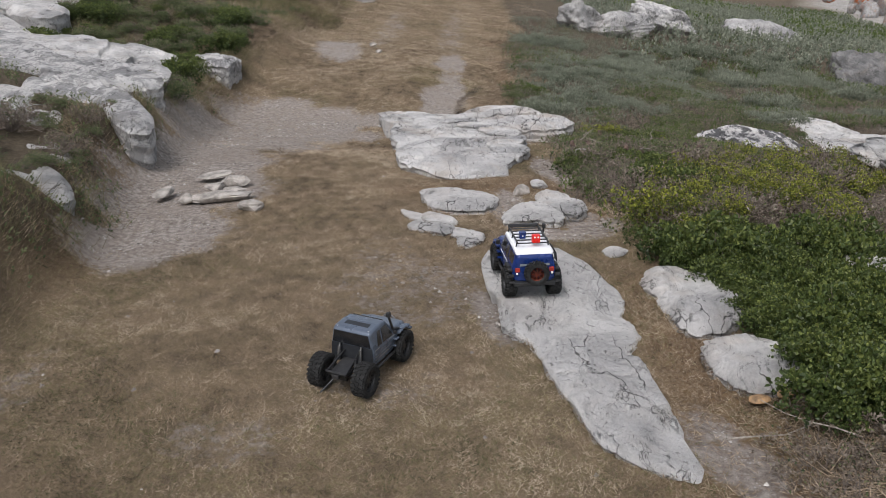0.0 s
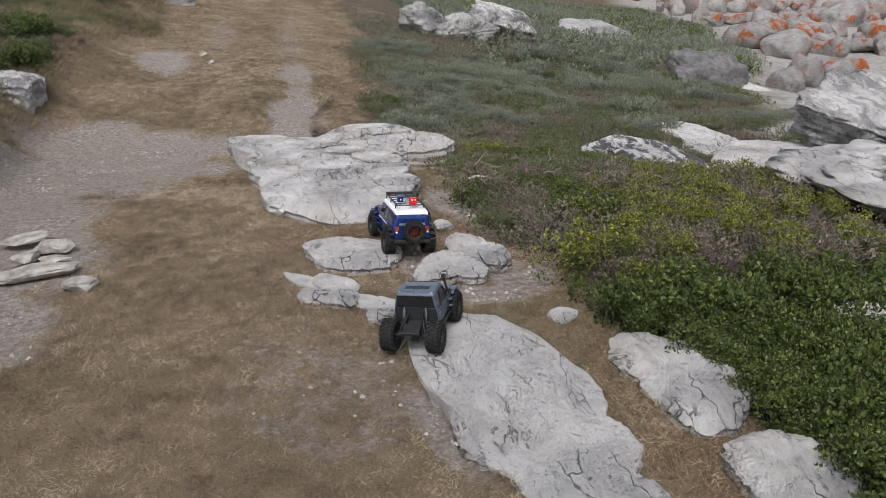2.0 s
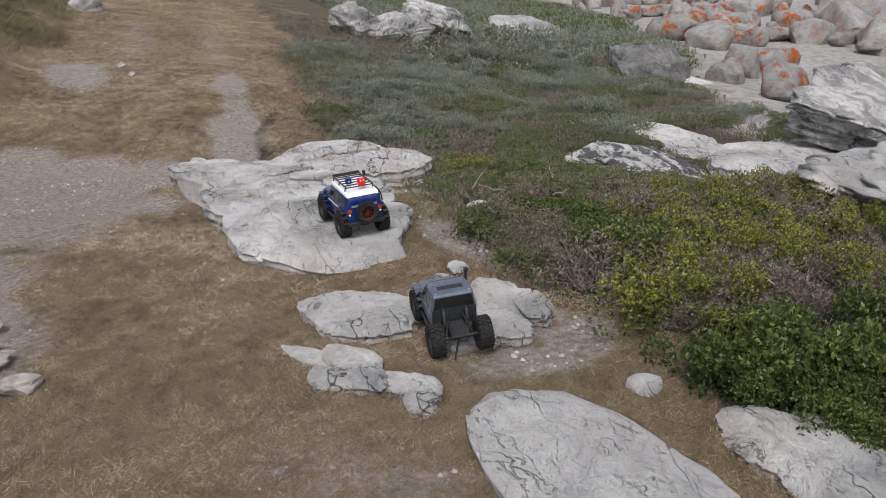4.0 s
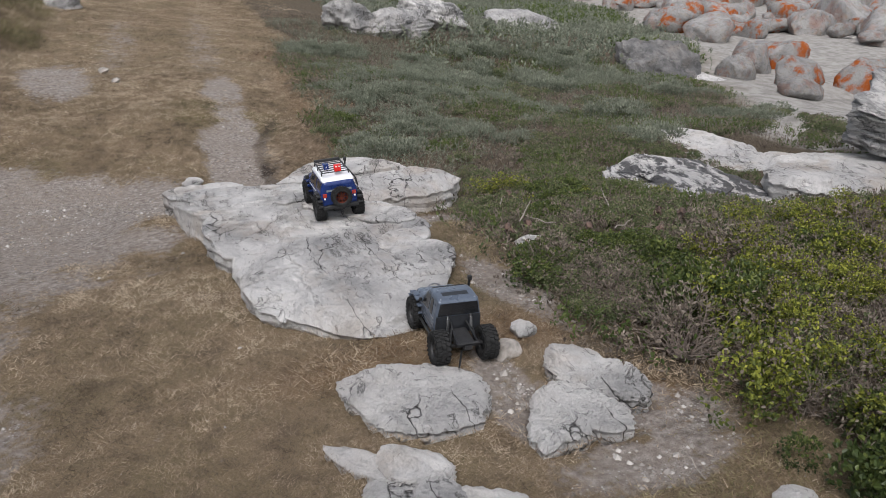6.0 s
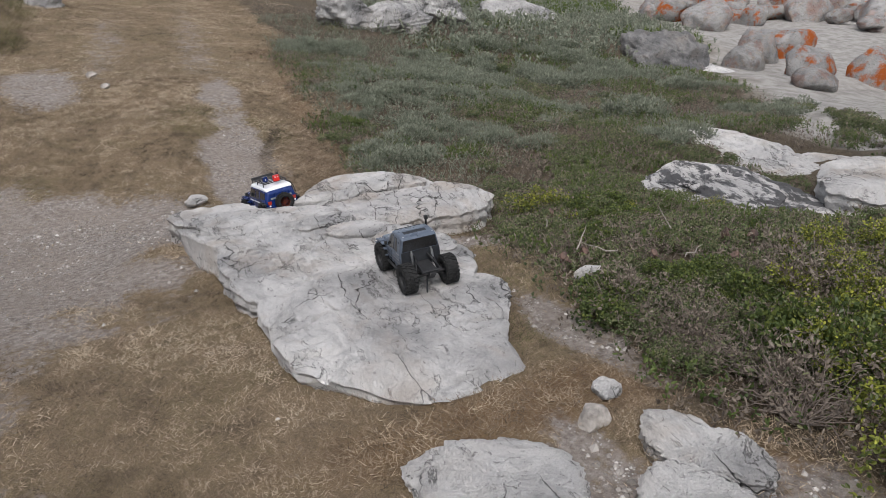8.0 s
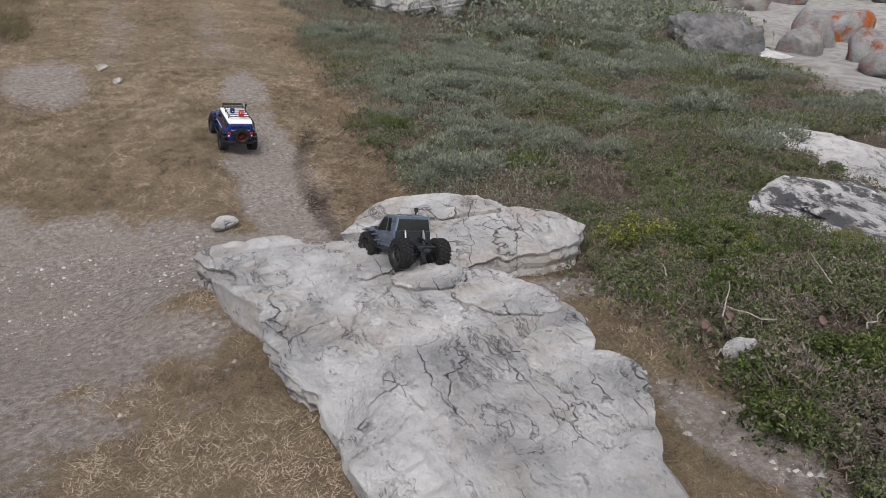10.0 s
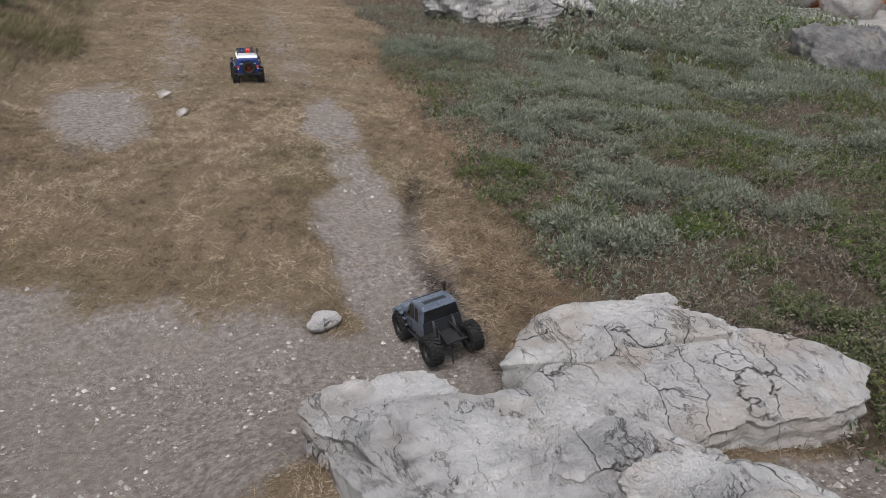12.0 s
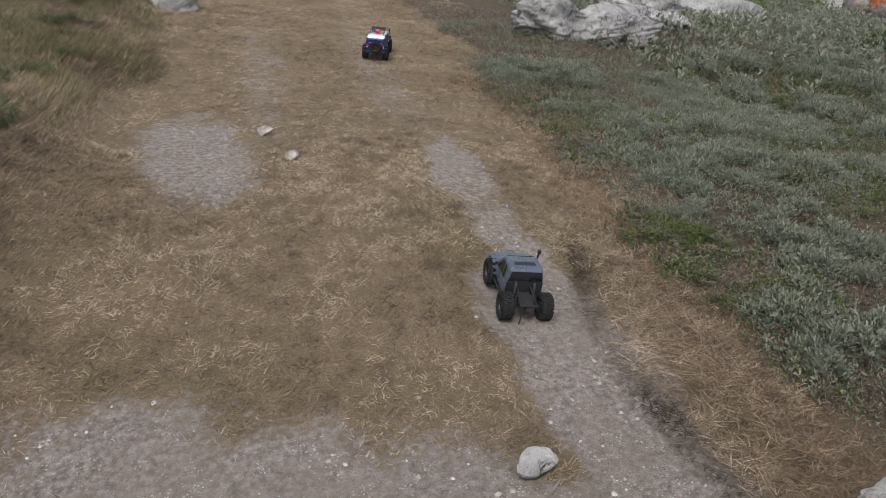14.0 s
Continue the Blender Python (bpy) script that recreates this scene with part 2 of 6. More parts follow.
def ground_material():
    n = Nodes("ground", 0.95, spec=0.15)
    fine, mid, wide = n.noise(260, 3), n.noise(35, 4), n.noise(2.2, 4)
    thatch = n.ramp(n.noise(150, 5, 0.8, n.warp(0.6, 9, (1, 0.4, 1), 20)), (0.36, (0.09, 0.067, 0.043)), (0.5, (0.23, 0.173, 0.112)), (0.63, (0.42, 0.325, 0.215)))
    thatch = n.mix(n.ramp(wide, (0.42, 0.0), (0.62, 0.6)), thatch, n.mix(0.5, thatch, (0.13, 0.115, 0.055)))
    thatch = n.mix(n.ramp(n.noise(6.5, 5), (0.5, 0.0), (0.66, 0.55)), thatch, (0.12, 0.09, 0.065))
    thatch = n.mix(n.math("MULTIPLY", n.layer("rust"), 0.5), thatch, (0.2, 0.115, 0.06))
    pebble = n.cells(75, "F1", out="Color")
    stones = n.ramp(n.cells(75), (0.0, 1.0), (0.2, 1.0), (0.3, 0.0))
    some = n.ramp(n.noise(9, 4), (0.48, 0.0), (0.62, 1.0))
    earth = n.ramp(mid, (0.32, (0.17, 0.145, 0.127)), (0.5, (0.29, 0.252, 0.225)), (0.68, (0.43, 0.385, 0.35)))
    earth = n.mix(n.ramp(wide, (0.42, 0.0), (0.6, 0.5)), earth, (0.29, 0.245, 0.21))
    earth = n.mix(n.math("MULTIPLY", stones, some), earth, n.mix(0.6, n.mix(1.0, pebble, (0.5, 0.5, 0.5), "SATURATION"), (0.42, 0.39, 0.36)))
    edge = n.ramp(n.math("ADD", n.layer("dirt"), n.math("ADD", n.math("MULTIPLY", n.math("SUBTRACT", n.noise(28, 5), 0.5), 1.5), n.math("MULTIPLY", n.math("SUBTRACT", n.noise(6, 5), 0.5), 1.2))), (0.3, 0.0), (0.75, 1.0))
    soil = n.ramp(n.mix(0.5, fine, mid), (0.35, (0.06, 0.048, 0.034)), (0.65, (0.17, 0.135, 0.095)))
    shelf = n.ramp(n.noise(5, 6), (0.35, (0.26, 0.245, 0.225)), (0.6, (0.4, 0.38, 0.355)))
    colour = n.mix(n.layer("brush"), thatch, soil)
    colour = n.mix(edge, colour, earth)
    colour = n.mix(n.layer("shore"), colour, shelf)
    n.relief((n.noise(14, 4), 0.6, 0.03), (n.noise(90, 5, 0.75), 0.9, 0.02), (fine, 0.6, 0.006), (n.math("MULTIPLY", stones, some), 0.5, 0.006))
    return n.done(colour)


def rock_material(name, turn=0.0, pale=0.74, dark=0.3, black=0.0, ochre=0.3, orange=0.0, fold=1.0):
    """Pale folded quartzite with grey bands, thin cracks, ochre stains and lichen."""
    n = Nodes(name, 0.82, spec=0.25)
    bent = n.warp(0.7 * fold, 1.6, (1.0, 0.28, 1.0), turn)
    bands = n.noise(11, 10, 0.74, bent)
    blotch, fine = n.noise(2.6, 6, 0.6), n.noise(150, 4, 0.7)
    c = n.ramp(bands, (0.22, (0.2 * pale / 0.5, 0.19 * pale / 0.5, 0.185 * pale / 0.5)), (0.36, (0.76 * pale, 0.74 * pale, 0.72 * pale)), (0.52, (1.0 * pale, 0.97 * pale, 0.94 * pale)))
    grooves = n.noise(34, 6, 0.7, n.warp(0.5 * fold, 2.4, (1.0, 0.14, 1.0), turn - 12))
    c = n.mix(n.math("MULTIPLY", n.ramp(grooves, (0.33, 1.0), (0.41, 0.0)), 0.7), c, (0.15, 0.14, 0.135))
    c = n.mix(n.math("MULTIPLY", n.ramp(blotch, (0.42, 0.0), (0.66, 1.0)), dark), c, (0.2, 0.198, 0.2))
    c = n.mix(n.math("MULTIPLY", n.ramp(n.noise(3.5, 5, 0.6, n.warp(0.4, 3)), (0.52, 0.0), (0.72, 1.0)), ochre), c, (0.42, 0.3, 0.19))
    lines = n.cells(2.2, "DISTANCE_TO_EDGE", n.warp(0.16, 9.0, (2.2, 0.5, 1.0), turn + 10))
    gap = n.ramp(n.noise(1.9, 3), (0.47, 0.0), (0.56, 1.0))
    crack = n.math("MULTIPLY", n.ramp(n.math("ADD", lines, n.math("MULTIPLY", n.noise(40, 3), 0.016)), (0.008, 1.0), (0.019, 0.0)), gap)
    hair = n.ramp(n.math("ABSOLUTE", n.math("SUBTRACT", n.noise(7.5, 6, 0.6, n.warp(0.25, 3.0, (1.0, 0.22, 1.0), turn + 4)), 0.5)), (0.0, 1.0), (0.014, 0.0))
    hair = n.math("MULTIPLY", hair, n.ramp(n.noise(4.1, 3), (0.46, 0.0), (0.56, 0.75)))
    c = n.mix(n.math("MAXIMUM", crack, hair), c, (0.085, 0.08, 0.075))
    c = n.mix(n.math("MULTIPLY", n.ramp(n.noise(1.3, 4), (0.4, 0.0), (0.62, 1.0)), 0.45), c, n.mix(1.0, c, (0.66, 0.66, 0.68), "MULTIPLY"))
    if black:
        c = n.mix(n.math("MULTIPLY", n.ramp(n.noise(7, 8, 0.75, n.warp(0.3, 2, (1, 0.4, 1), turn)), (0.47, 0.0), (0.53, 1.0)), black), c, (0.035, 0.036, 0.042))
    if orange:
        c = n.mix(n.math("MULTIPLY", n.ramp(n.noise(1.6, 8, 0.7), (0.5, 0.0), (0.6, 1.0)), orange), c, (0.4, 0.1, 0.018))
    c = n.mix(0.2, c, n.mix(1.0, c, n.ramp(fine, (0.3, 0.55), (0.6, 1.1)), "MULTIPLY"))
    n.relief((bands, 1.0, 0.06), (grooves, 0.8, 0.02), (n.math("SUBTRACT", 1.0, n.math("MAXIMUM", crack, hair)), 0.9, 0.015), (fine, 0.2, 0.003))
    return n.done(c)


def plain(name, colour, rough=0.5, metal=0.0, spec=0.5, vary=0.15, scale=60, glow=0.0):
    n = Nodes(name, rough, metal, spec)
    f = n.noise(scale, 4)
    lo, hi = tuple(k * (1 - vary) for k in colour), tuple(min(1, k * (1 + vary)) for k in colour)
    n.relief((n.noise(scale * 6, 3), 0.08, 0.002))
    if glow:
        n.put(n.bsdf.inputs["Emission Color"], (*colour, 1))
        n.bsdf.inputs["Emission Strength"].default_value = glow
    return n.done(n.ramp(f, (0.35, lo), (0.65, hi)), n.ramp(n.noise(scale * 0.4, 3), (0.3, max(0.02, rough - 0.08)), (0.7, min(1, rough + 0.1))))


def leaf_material(name, *colours, rough=0.5, thin=0.35):
    """Leaves: a colour per leaf from its tint layer, part of the light going through."""
    n = Nodes(name, rough, spec=0.35)
    k = len(colours) - 1
    c = n.ramp(n.layer("tint"), *[(i / k, col) for i, col in enumerate(colours)])
    c = n.mix(0.25, c, n.mix(1.0, c, n.ramp(n.noise(2.5, 3), (0.3, 0.4), (0.7, 1.3)), "MULTIPLY"))
    n.done(c)
    back = n.add("ShaderNodeBsdfTranslucent", Color=c)
    both = n.add("ShaderNodeMixShader", Fac=thin)
    n.put(both.inputs[1], n.bsdf.outputs[0])
    n.put(both.inputs[2], back.outputs[0])
    n.put(n.tree.nodes["Material Output"].inputs[0], both.outputs[0])
    return n.mat


GROUND = ground_material()
ROCK = rock_material("pale_rock", 20, dark=0.5)
ROCK_SMOOTH = rock_material("smooth_pale_rock", 62, 0.72, 0.22, 0.0, 0.12, 0.0, 1.6)
ROCK_WARM = rock_material("warm_pale_rock", 40, 0.72, 0.12, 0.0, 0.45)
ROCK_BLACK = rock_material("lichen_blotched_rock", 35, 0.72, 0.2, 0.85, 0.1)
ROCK_DARK = rock_material("weathered_grey_rock", 10, 0.26, 0.6, 0.3, 0.2)
ROCK_ORANGE = rock_material("orange_lichen_rock", 10, 0.42, 0.3, 0.1, 0.4, 1.0)
ROCK_SHORE = rock_material("shore_rock", 10, 0.42, 0.4, 0.1, 0.5, 0.25)
ROCK_FAR = rock_material("far_pale_rock", 25, 0.55, 0.45, 0.2, 0.15)
ROCK_LEFT = rock_material("dappled_pale_rock", 130, 0.72, 0.25, 0.45, 0.15)


# ---------------------------------------------------------------- ground
def axis(near, far, fine, reach):
    """Even steps between near and far, growing steps out to reach."""
    out = np.cumsum(fine * 1.16 ** np.arange(1, 80))
    out = out[out < reach]
    return np.concatenate([near - np.append(out, reach)[::-1], np.arange(near, far, fine), far + np.append(out, reach)])


def build_ground():
    gx, gy = np.meshgrid(axis(-4.2, 5.0, 0.035, 2500), axis(0.6, 15.0, 0.04, 2500))
    x, y = gx.ravel(), gy.ravel()
    d, b, s = dirt(x, y), brush(x, y), shore(x, y)
    z = land(x, y) + 0.02 * waves(x, y, 1.4, 2) * (1 - s) + (0.01 + 0.012 * d) * (grain(x, y, 0.12, 3, 2) - 0.5) + 0.1 * b * (grain(x, y, 0.6, 3, 6) - 0.45) - 0.02 * d
    z = z + 0.5 * s * (grain(x, y, 2.0, 4, 8) - 0.5) + 0.25 * step(7, 12, np.hypot(x, y - 6) ** 1.0 - 3) * (grain(x, y, 3.0, 4, 12) - 0.5)
    for rock in ROCKS:
        z = z - 0.05 * step(0.97, 0.9, rock.share(x, y))
    ob = sheet("ground", np.stack([x, y, z], 1), grid_faces(*gx.shape), GROUND, dirt=d, brush=b * (1 - s), shore=s, rust=rust(x, y))
    tagged(ob, "dry mown grass track with bare gravelly earth patches", "ground", kind="structure")



def sea():
    n = Nodes("sea_water", 0.12, spec=0.5)
    n.relief((n.noise(0.6, 5), 0.5, 0.3), (n.noise(5, 4), 0.3, 0.05))
    n.done(n.ramp(n.noise(0.15, 4), (0.4, (0.16, 0.2, 0.22)), (0.65, (0.35, 0.4, 0.42))))
    bm = bmesh.new()
    bmesh.ops.create_grid(bm, x_segments=8, y_segments=8, size=2500)
    ob = part("water", bm, n.mat)
    ob.location = (0, 0, -2.6)
    tagged(ob, "grey rippled sea beyond the rocky shore", "sea", kind="structure")


sea()


# ---------------------------------------------------------------- rocks
ROCKS = []


class Slab:
    """A low outcrop: an outline in plan, a sloping, folded top and broken sides that go into the ground."""

    def __init__(self, outline, z, slope=(0.0, 0.0), drop=0.05, rim=0.12, relief=0.02, strike=20.0, seed=0, centre=None, toe=None):
        self.toe = toe
        p = np.array(outline, float)
        self.c = np.array(centre) if centre else (p.min(0) + p.max(0)) / 2
        q = p - self.c
        a, r = np.arctan2(q[:, 1], q[:, 0]), np.hypot(q[:, 0], q[:, 1])
        order = np.argsort(a)
        self.a, self.r = a[order], r[order]
        self.z, self.slope, self.drop, self.rim, self.rough, self.strike, self.seed = z, slope, drop, rim, relief, radians(strike), seed
        self.size = r.max()
        rng = np.random.default_rng(self.seed + 500)
        c, n = (math.cos(self.strike), math.sin(self.strike)), 7 + int(5 * self.size)
        self.mid = (self.c[0] * c[0] + self.c[1] * c[1], self.c[1] * c[0] - self.c[0] * c[1])
        self.seat = rng.uniform(-self.size, self.size, (n, 2))
        self.lift = np.stack([rng.uniform(-0.4, 0.4, n), rng.uniform(-1.4, 1.4, n), rng.uniform(-2.4, 2.4, n)], 1)
        ROCKS.append(self)

    def reach(self, a):
        r = np.interp(a, self.a, self.r, period=2 * math.pi)
        chip = grain(np.cos(a) * 4 + self.seed, np.sin(a) * 4, 0.5, 2, self.seed + 60)
        k = min(0.1, 0.04 / self.size)
        return r * (1 + k * (grain(np.cos(a) * 3 + self.seed, np.sin(a) * 3, 0.25, 5, self.seed) - 0.5) + k * (np.floor(chip * 6) / 6 - 0.5))

    def blocks(self, p, q):
        """Broken blocks along the strike: each a little higher or lower and tilted, with a groove between."""
        d = np.sqrt((0.45 * (p[..., None] - self.seat[:, 0])) ** 2 + (q[..., None] - self.seat[:, 1]) ** 2)
        k = np.argsort(d, -1)[..., :2]
        one, two = np.take_along_axis(d, k[..., :1], -1)[..., 0], np.take_along_axis(d, k[..., 1:], -1)[..., 0]
        k = k[..., 0]
        z = self.lift[k, 0] + self.lift[k, 1] * (p - self.seat[k, 0]) + self.lift[k, 2] * (q - self.seat[k, 1])
        return self.rough * z - 0.5 * self.rough * np.clip(1 - (two - one) / 0.02, 0, 1)

    def fissures(self, p, q):
        """Narrow wandering clefts, most of them along the strike, that open and close on their way."""
        depth = 0.0
        for n, (size, along, deep) in enumerate(((0.5, 0.3, 0.022), (0.26, 0.35, 0.014), (0.55, 1.6, 0.014))):
            line = np.abs(grain(p * along, q, size, 4, self.seed + 20 + n) - 0.5)
            opens = step(0.5, 0.62, grain(p, q, 0.4, 2, self.seed + 30 + n))
            depth = np.maximum(depth, deep * opens * (1 - step(0.006, 0.022, line)))
        return depth * min(1.0, self.size)

    def share(self, x, y):
        """How far a place is from the middle towards the rim, 1 at the rim; 9 where it is far off."""
        x, y = np.atleast_1d(np.asarray(x, float)), np.atleast_1d(np.asarray(y, float))
        u, dx, dy = np.full(x.shape, 9.0), x - self.c[0], y - self.c[1]
        far = np.hypot(dx, dy)
        near = far < 1.1 * self.size
        u[near] = far[near] / self.reach(np.arctan2(dy[near], dx[near]))
        return u

    def top(self, x, y):
        """Height of the upper face, in the middle and towards the rim."""
        x, y = np.asarray(x, float), np.asarray(y, float)
        dx, dy = x - self.c[0], y - self.c[1]
        u = np.hypot(dx, dy) / self.reach(np.arctan2(dy, dx))
        c, s = math.cos(self.strike), math.sin(self.strike)
        p, q = x * c + y * s, y * c - x * s
        q = q + 0.16 * (grain(x, y, 0.6, 3, self.seed + 3) - 0.5)
        folds = grain(p * 0.22, q, 0.11, 5, self.seed + 1) - 0.5
        ledge = grain(p * 0.4, q, 0.34, 3, self.seed + 2) * 6
        ledge = (np.floor(ledge) + step(0.4, 0.6, ledge - np.floor(ledge))) / 6 - 0.5
        z = self.z + self.slope[0] * dx + self.slope[1] * dy + self.rough * (0.6 * folds + 1.3 * ledge)
        z = z + 0.006 * (grain(p * 0.5, q, 0.05, 3, self.seed + 4) - 0.5)
        z = z + 0.3 * self.blocks(p - self.mid[0], q - self.mid[1]) - self.fissures(p, q)
        if self.toe:
            z = z - self.toe[2] * step(self.toe[0], self.toe[1], y)
        chips = np.floor(grain(p * 0.6, q, 0.22, 3, self.seed + 9) * 6) / 6
        return z - self.drop * np.clip((u - (1 - self.rim)) / self.rim, 0, 1) ** 1.6 * (0.35 + 1.1 * chips), u

    def build(self, name, material, label="", rings=80, spokes=260, parent=None):
        a = np.linspace(-math.pi, math.pi, spokes, endpoint=False)
        levels = (0.1, 0.24, 0.4, 0.56, 0.76, 1.0)
        u = np.concatenate([np.linspace(0.02, 1 - self.rim, rings - 12), np.linspace(1 - self.rim, 0.985, 11)[1:], [1.0], np.linspace(1.0, 0.97, len(levels))])
        uu, aa = np.meshgrid(u, a, indexing="ij")
        far = uu * self.reach(aa)
        x, y = self.c[0] + far * np.cos(aa), self.c[1] + far * np.sin(aa)
        z, _ = self.top(x, y)
        foot = land(x, y) - 0.12
        side = 0.02 * (grain(aa * 6, uu * 9, 0.4, 3, self.seed + 7) - 0.5)
        x, y = x + side * np.cos(aa), y + side * np.sin(aa)
        n = len(u)
        top_row = n - len(levels) - 1
        rim = z[top_row].copy()
        for k, part_down in zip(range(top_row + 1, n), levels):
            shelf = min(0.045, 0.06 * self.size) * (grain(aa[k] * 5, aa[k] * 0 + k * 2.3, 0.5, 4, self.seed) - 0.55) - 0.012 * (k % 2)
            z[k] = rim + (np.minimum(foot[k], rim - 0.02) - rim) * part_down
            x[k] += shelf * np.cos(aa[k])
            y[k] += shelf * np.sin(aa[k])
        points = np.stack([x.ravel(), y.ravel(), z.ravel()], 1) - (*self.c, 0)
        ob = sheet(name, points, grid_faces(n, spokes, True), material)
        ob.location = (*self.c, 0)
        if parent:
            ob.parent, ob.location = parent, (*(self.c - parent.location.xy), 0)
        cap = bmesh.new()
        cap.from_mesh(ob.data)
        cap.verts.ensure_lookup_table()
        cap.verts.index_update()
        cap.faces.new([cap.verts[k] for k in range(spokes)]).smooth = True
        bmesh.ops.recalc_face_normals(cap, faces=cap.faces)
        for e in cap.edges:
            a, b = (v.index // spokes for v in e.verts)
            if a == b and a >= top_row:
                e.smooth = False
        cap.to_mesh(ob.data)
        cap.free()
        return tagged(ob, label, "" if parent else "rock")


def surface(x, y):
    """Height of whatever a wheel would stand on."""
    z = land(x, y)
    for rock in ROCKS:
        inside = rock.share(x, y) < 1
        if inside.any():
            z = np.where(inside, np.maximum(z, rock.top(x, y)[0]), z)
    return z


def outcrops():
    slab = Slab([(-0.59, 7.22), (-0.51, 7.35), (-0.31, 7.36), (-0.07, 7.3), (0.1, 7.24), (0.3, 7.05), (0.42, 6.85), (0.6, 6.62), (0.66, 6.35), (0.66, 6.09), (0.56, 5.92),
          (0.6, 5.61), (0.53, 5.47), (0.46, 5.34), (0.46, 5.19), (0.25, 5.1), (0.05, 5.12), (-0.2, 5.33), (-0.32, 5.48), (-0.35, 5.8), (-0.35, 6.05), (-0.42, 6.38), (-0.42, 6.72), (-0.46, 7.05)],
         0.045, (0.0, -0.045), 0.014, 0.04, 0.032, 24, 3, toe=(5.5, 5.1, 0.07)).build("slab_outcrop", ROCK, "broad pale grey folded rock slab standing out of the grass", 170, 520)
    for outline, z, k in (([(-0.08, 7.24), (0.07, 7.2), (0.2, 7.04), (0.31, 6.86), (0.27, 6.81), (0.12, 6.8), (-0.01, 6.8), (0.0, 6.94), (0.0, 7.08)], 0.045, 40),
                          ([(0.12, 6.75), (0.25, 6.81), (0.38, 6.79), (0.42, 6.7), (0.37, 6.58), (0.24, 6.6)], 0.06, 41),
                          ([(-0.62, 7.42), (-0.53, 7.52), (-0.37, 7.52), (-0.17, 7.5), (-0.12, 7.36), (-0.2, 7.2), (-0.38, 7.2), (-0.57, 7.28)], 0.0, 42),
                          ([(0.28, 6.49), (0.38, 6.59), (0.52, 6.56), (0.62, 6.42), (0.61, 6.2), (0.45, 6.25), (0.34, 6.38)], 0.075, 43),
                          ([(0.46, 6.14), (0.64, 6.1), (0.56, 5.9), (0.59, 5.62), (0.45, 5.6), (0.37, 5.84)], 0.085, 44)):
        Slab(outline, z - 0.02, (0.0, -0.04), 0.012, 0.1, 0.016, 24, k).build("ledge", ROCK if k != 43 else ROCK_WARM, "", 60, 190, slab)
    cream = Slab([(0.17, 7.55), (0.32, 7.72), (0.52, 7.78), (0.69, 7.7), (0.84, 7.58), (0.95, 7.38), (1.1, 7.22), (1.2, 7.02), (1.1, 6.9), (0.87, 6.9), (0.68, 6.97), (0.52, 6.97), (0.36, 7.1), (0.24, 7.24), (0.14, 7.38)],
         -0.04, (0.12, 0.03), 0.05, 0.2, 0.035, -34, 5).build("rock_outcrop", ROCK_WARM, "cream folded rock outcrop beside the slab", 120, 400)
    Slab([(0.1, 7.52), (0.2, 7.62), (0.43, 7.76), (0.54, 7.72), (0.66, 7.66), (0.79, 7.53), (0.88, 7.3), (0.69, 7.36), (0.52, 7.44), (0.3, 7.46)],
         -0.008, (0.11, 0.0), 0.03, 0.2, 0.03, -34, 45).build("ledge", ROCK_WARM, "", 60, 210, cream)
    Slab([(0.2, 3.66), (0.24, 3.84), (0.34, 3.95), (0.46, 3.96), (0.6, 3.87), (0.71, 3.72), (0.78, 3.45), (0.78, 3.05), (0.75, 2.75), (0.79, 2.52), (0.81, 2.35), (0.8, 2.15), (0.82, 2.0), (0.79, 1.93),
          (0.69, 1.97), (0.61, 2.03), (0.53, 2.12), (0.49, 2.24), (0.47, 2.36), (0.42, 2.52), (0.39, 2.68), (0.36, 2.82), (0.26, 2.97), (0.27, 3.22), (0.2, 3.5)],
         0.026, (0.01, 0.0), 0.018, 0.06, 0.022, 62, 7, (0.6, 2.9)).build("flat_outcrop", ROCK_SMOOTH, "smooth pale grey water-worn bedrock flush with the grass", 150, 480)
    Slab([(-0.15, 4.84), (-0.03, 4.9), (0.16, 4.89), (0.29, 4.81), (0.35, 4.7), (0.33, 4.57), (0.24, 4.46), (0.16, 4.45), (0.01, 4.49), (-0.06, 4.54), (-0.1, 4.66)],
         0.03, (0.02, 0.0), 0.02, 0.14, 0.022, -20, 9).build("round_outcrop", ROCK_SMOOTH, "low rounded grey rock set in the ground")
    Slab([(0.47, 4.53), (0.56, 4.56), (0.67, 4.44), (0.72, 4.33), (0.68, 4.25), (0.55, 4.28), (0.43, 4.26), (0.36, 4.24), (0.35, 4.32), (0.4, 4.43)],
         0.04, (0.0, 0.05), 0.02, 0.1, 0.014, -30, 11).build("split_rock", ROCK_SMOOTH, "pale split rock low in the ground beside the round one")
    Slab([(0.65, 4.78), (0.71, 4.76), (0.79, 4.62), (0.86, 4.42), (0.81, 4.35), (0.7, 4.44), (0.58, 4.6)],
         0.045, (0.0, 0.04), 0.02, 0.12, 0.018, -45, 12).build("split_rock", ROCK, "pale cracked rock low in the ground beside its other half")
    Slab([(-0.26, 4.55), (-0.15, 4.5), (-0.09, 4.38), (-0.01, 4.24), (0.01, 4.09), (-0.06, 4.14), (-0.14, 4.33)],
         0.01, (0, 0), 0.012, 0.2, 0.02, -50, 13).build("flat_stone", ROCK_SMOOTH, "low pale bedrock rib just above the grass", 30, 100)
    Slab([(-0.09, 4.48), (0.01, 4.42), (0.06, 4.24), (0.06, 4.1), (0.01, 4.07), (-0.03, 4.27)],
         0.012, (0, 0), 0.012, 0.2, 0.02, -50, 14).build("flat_stone", ROCK, "low pale bedrock rib just above the grass", 30, 100)
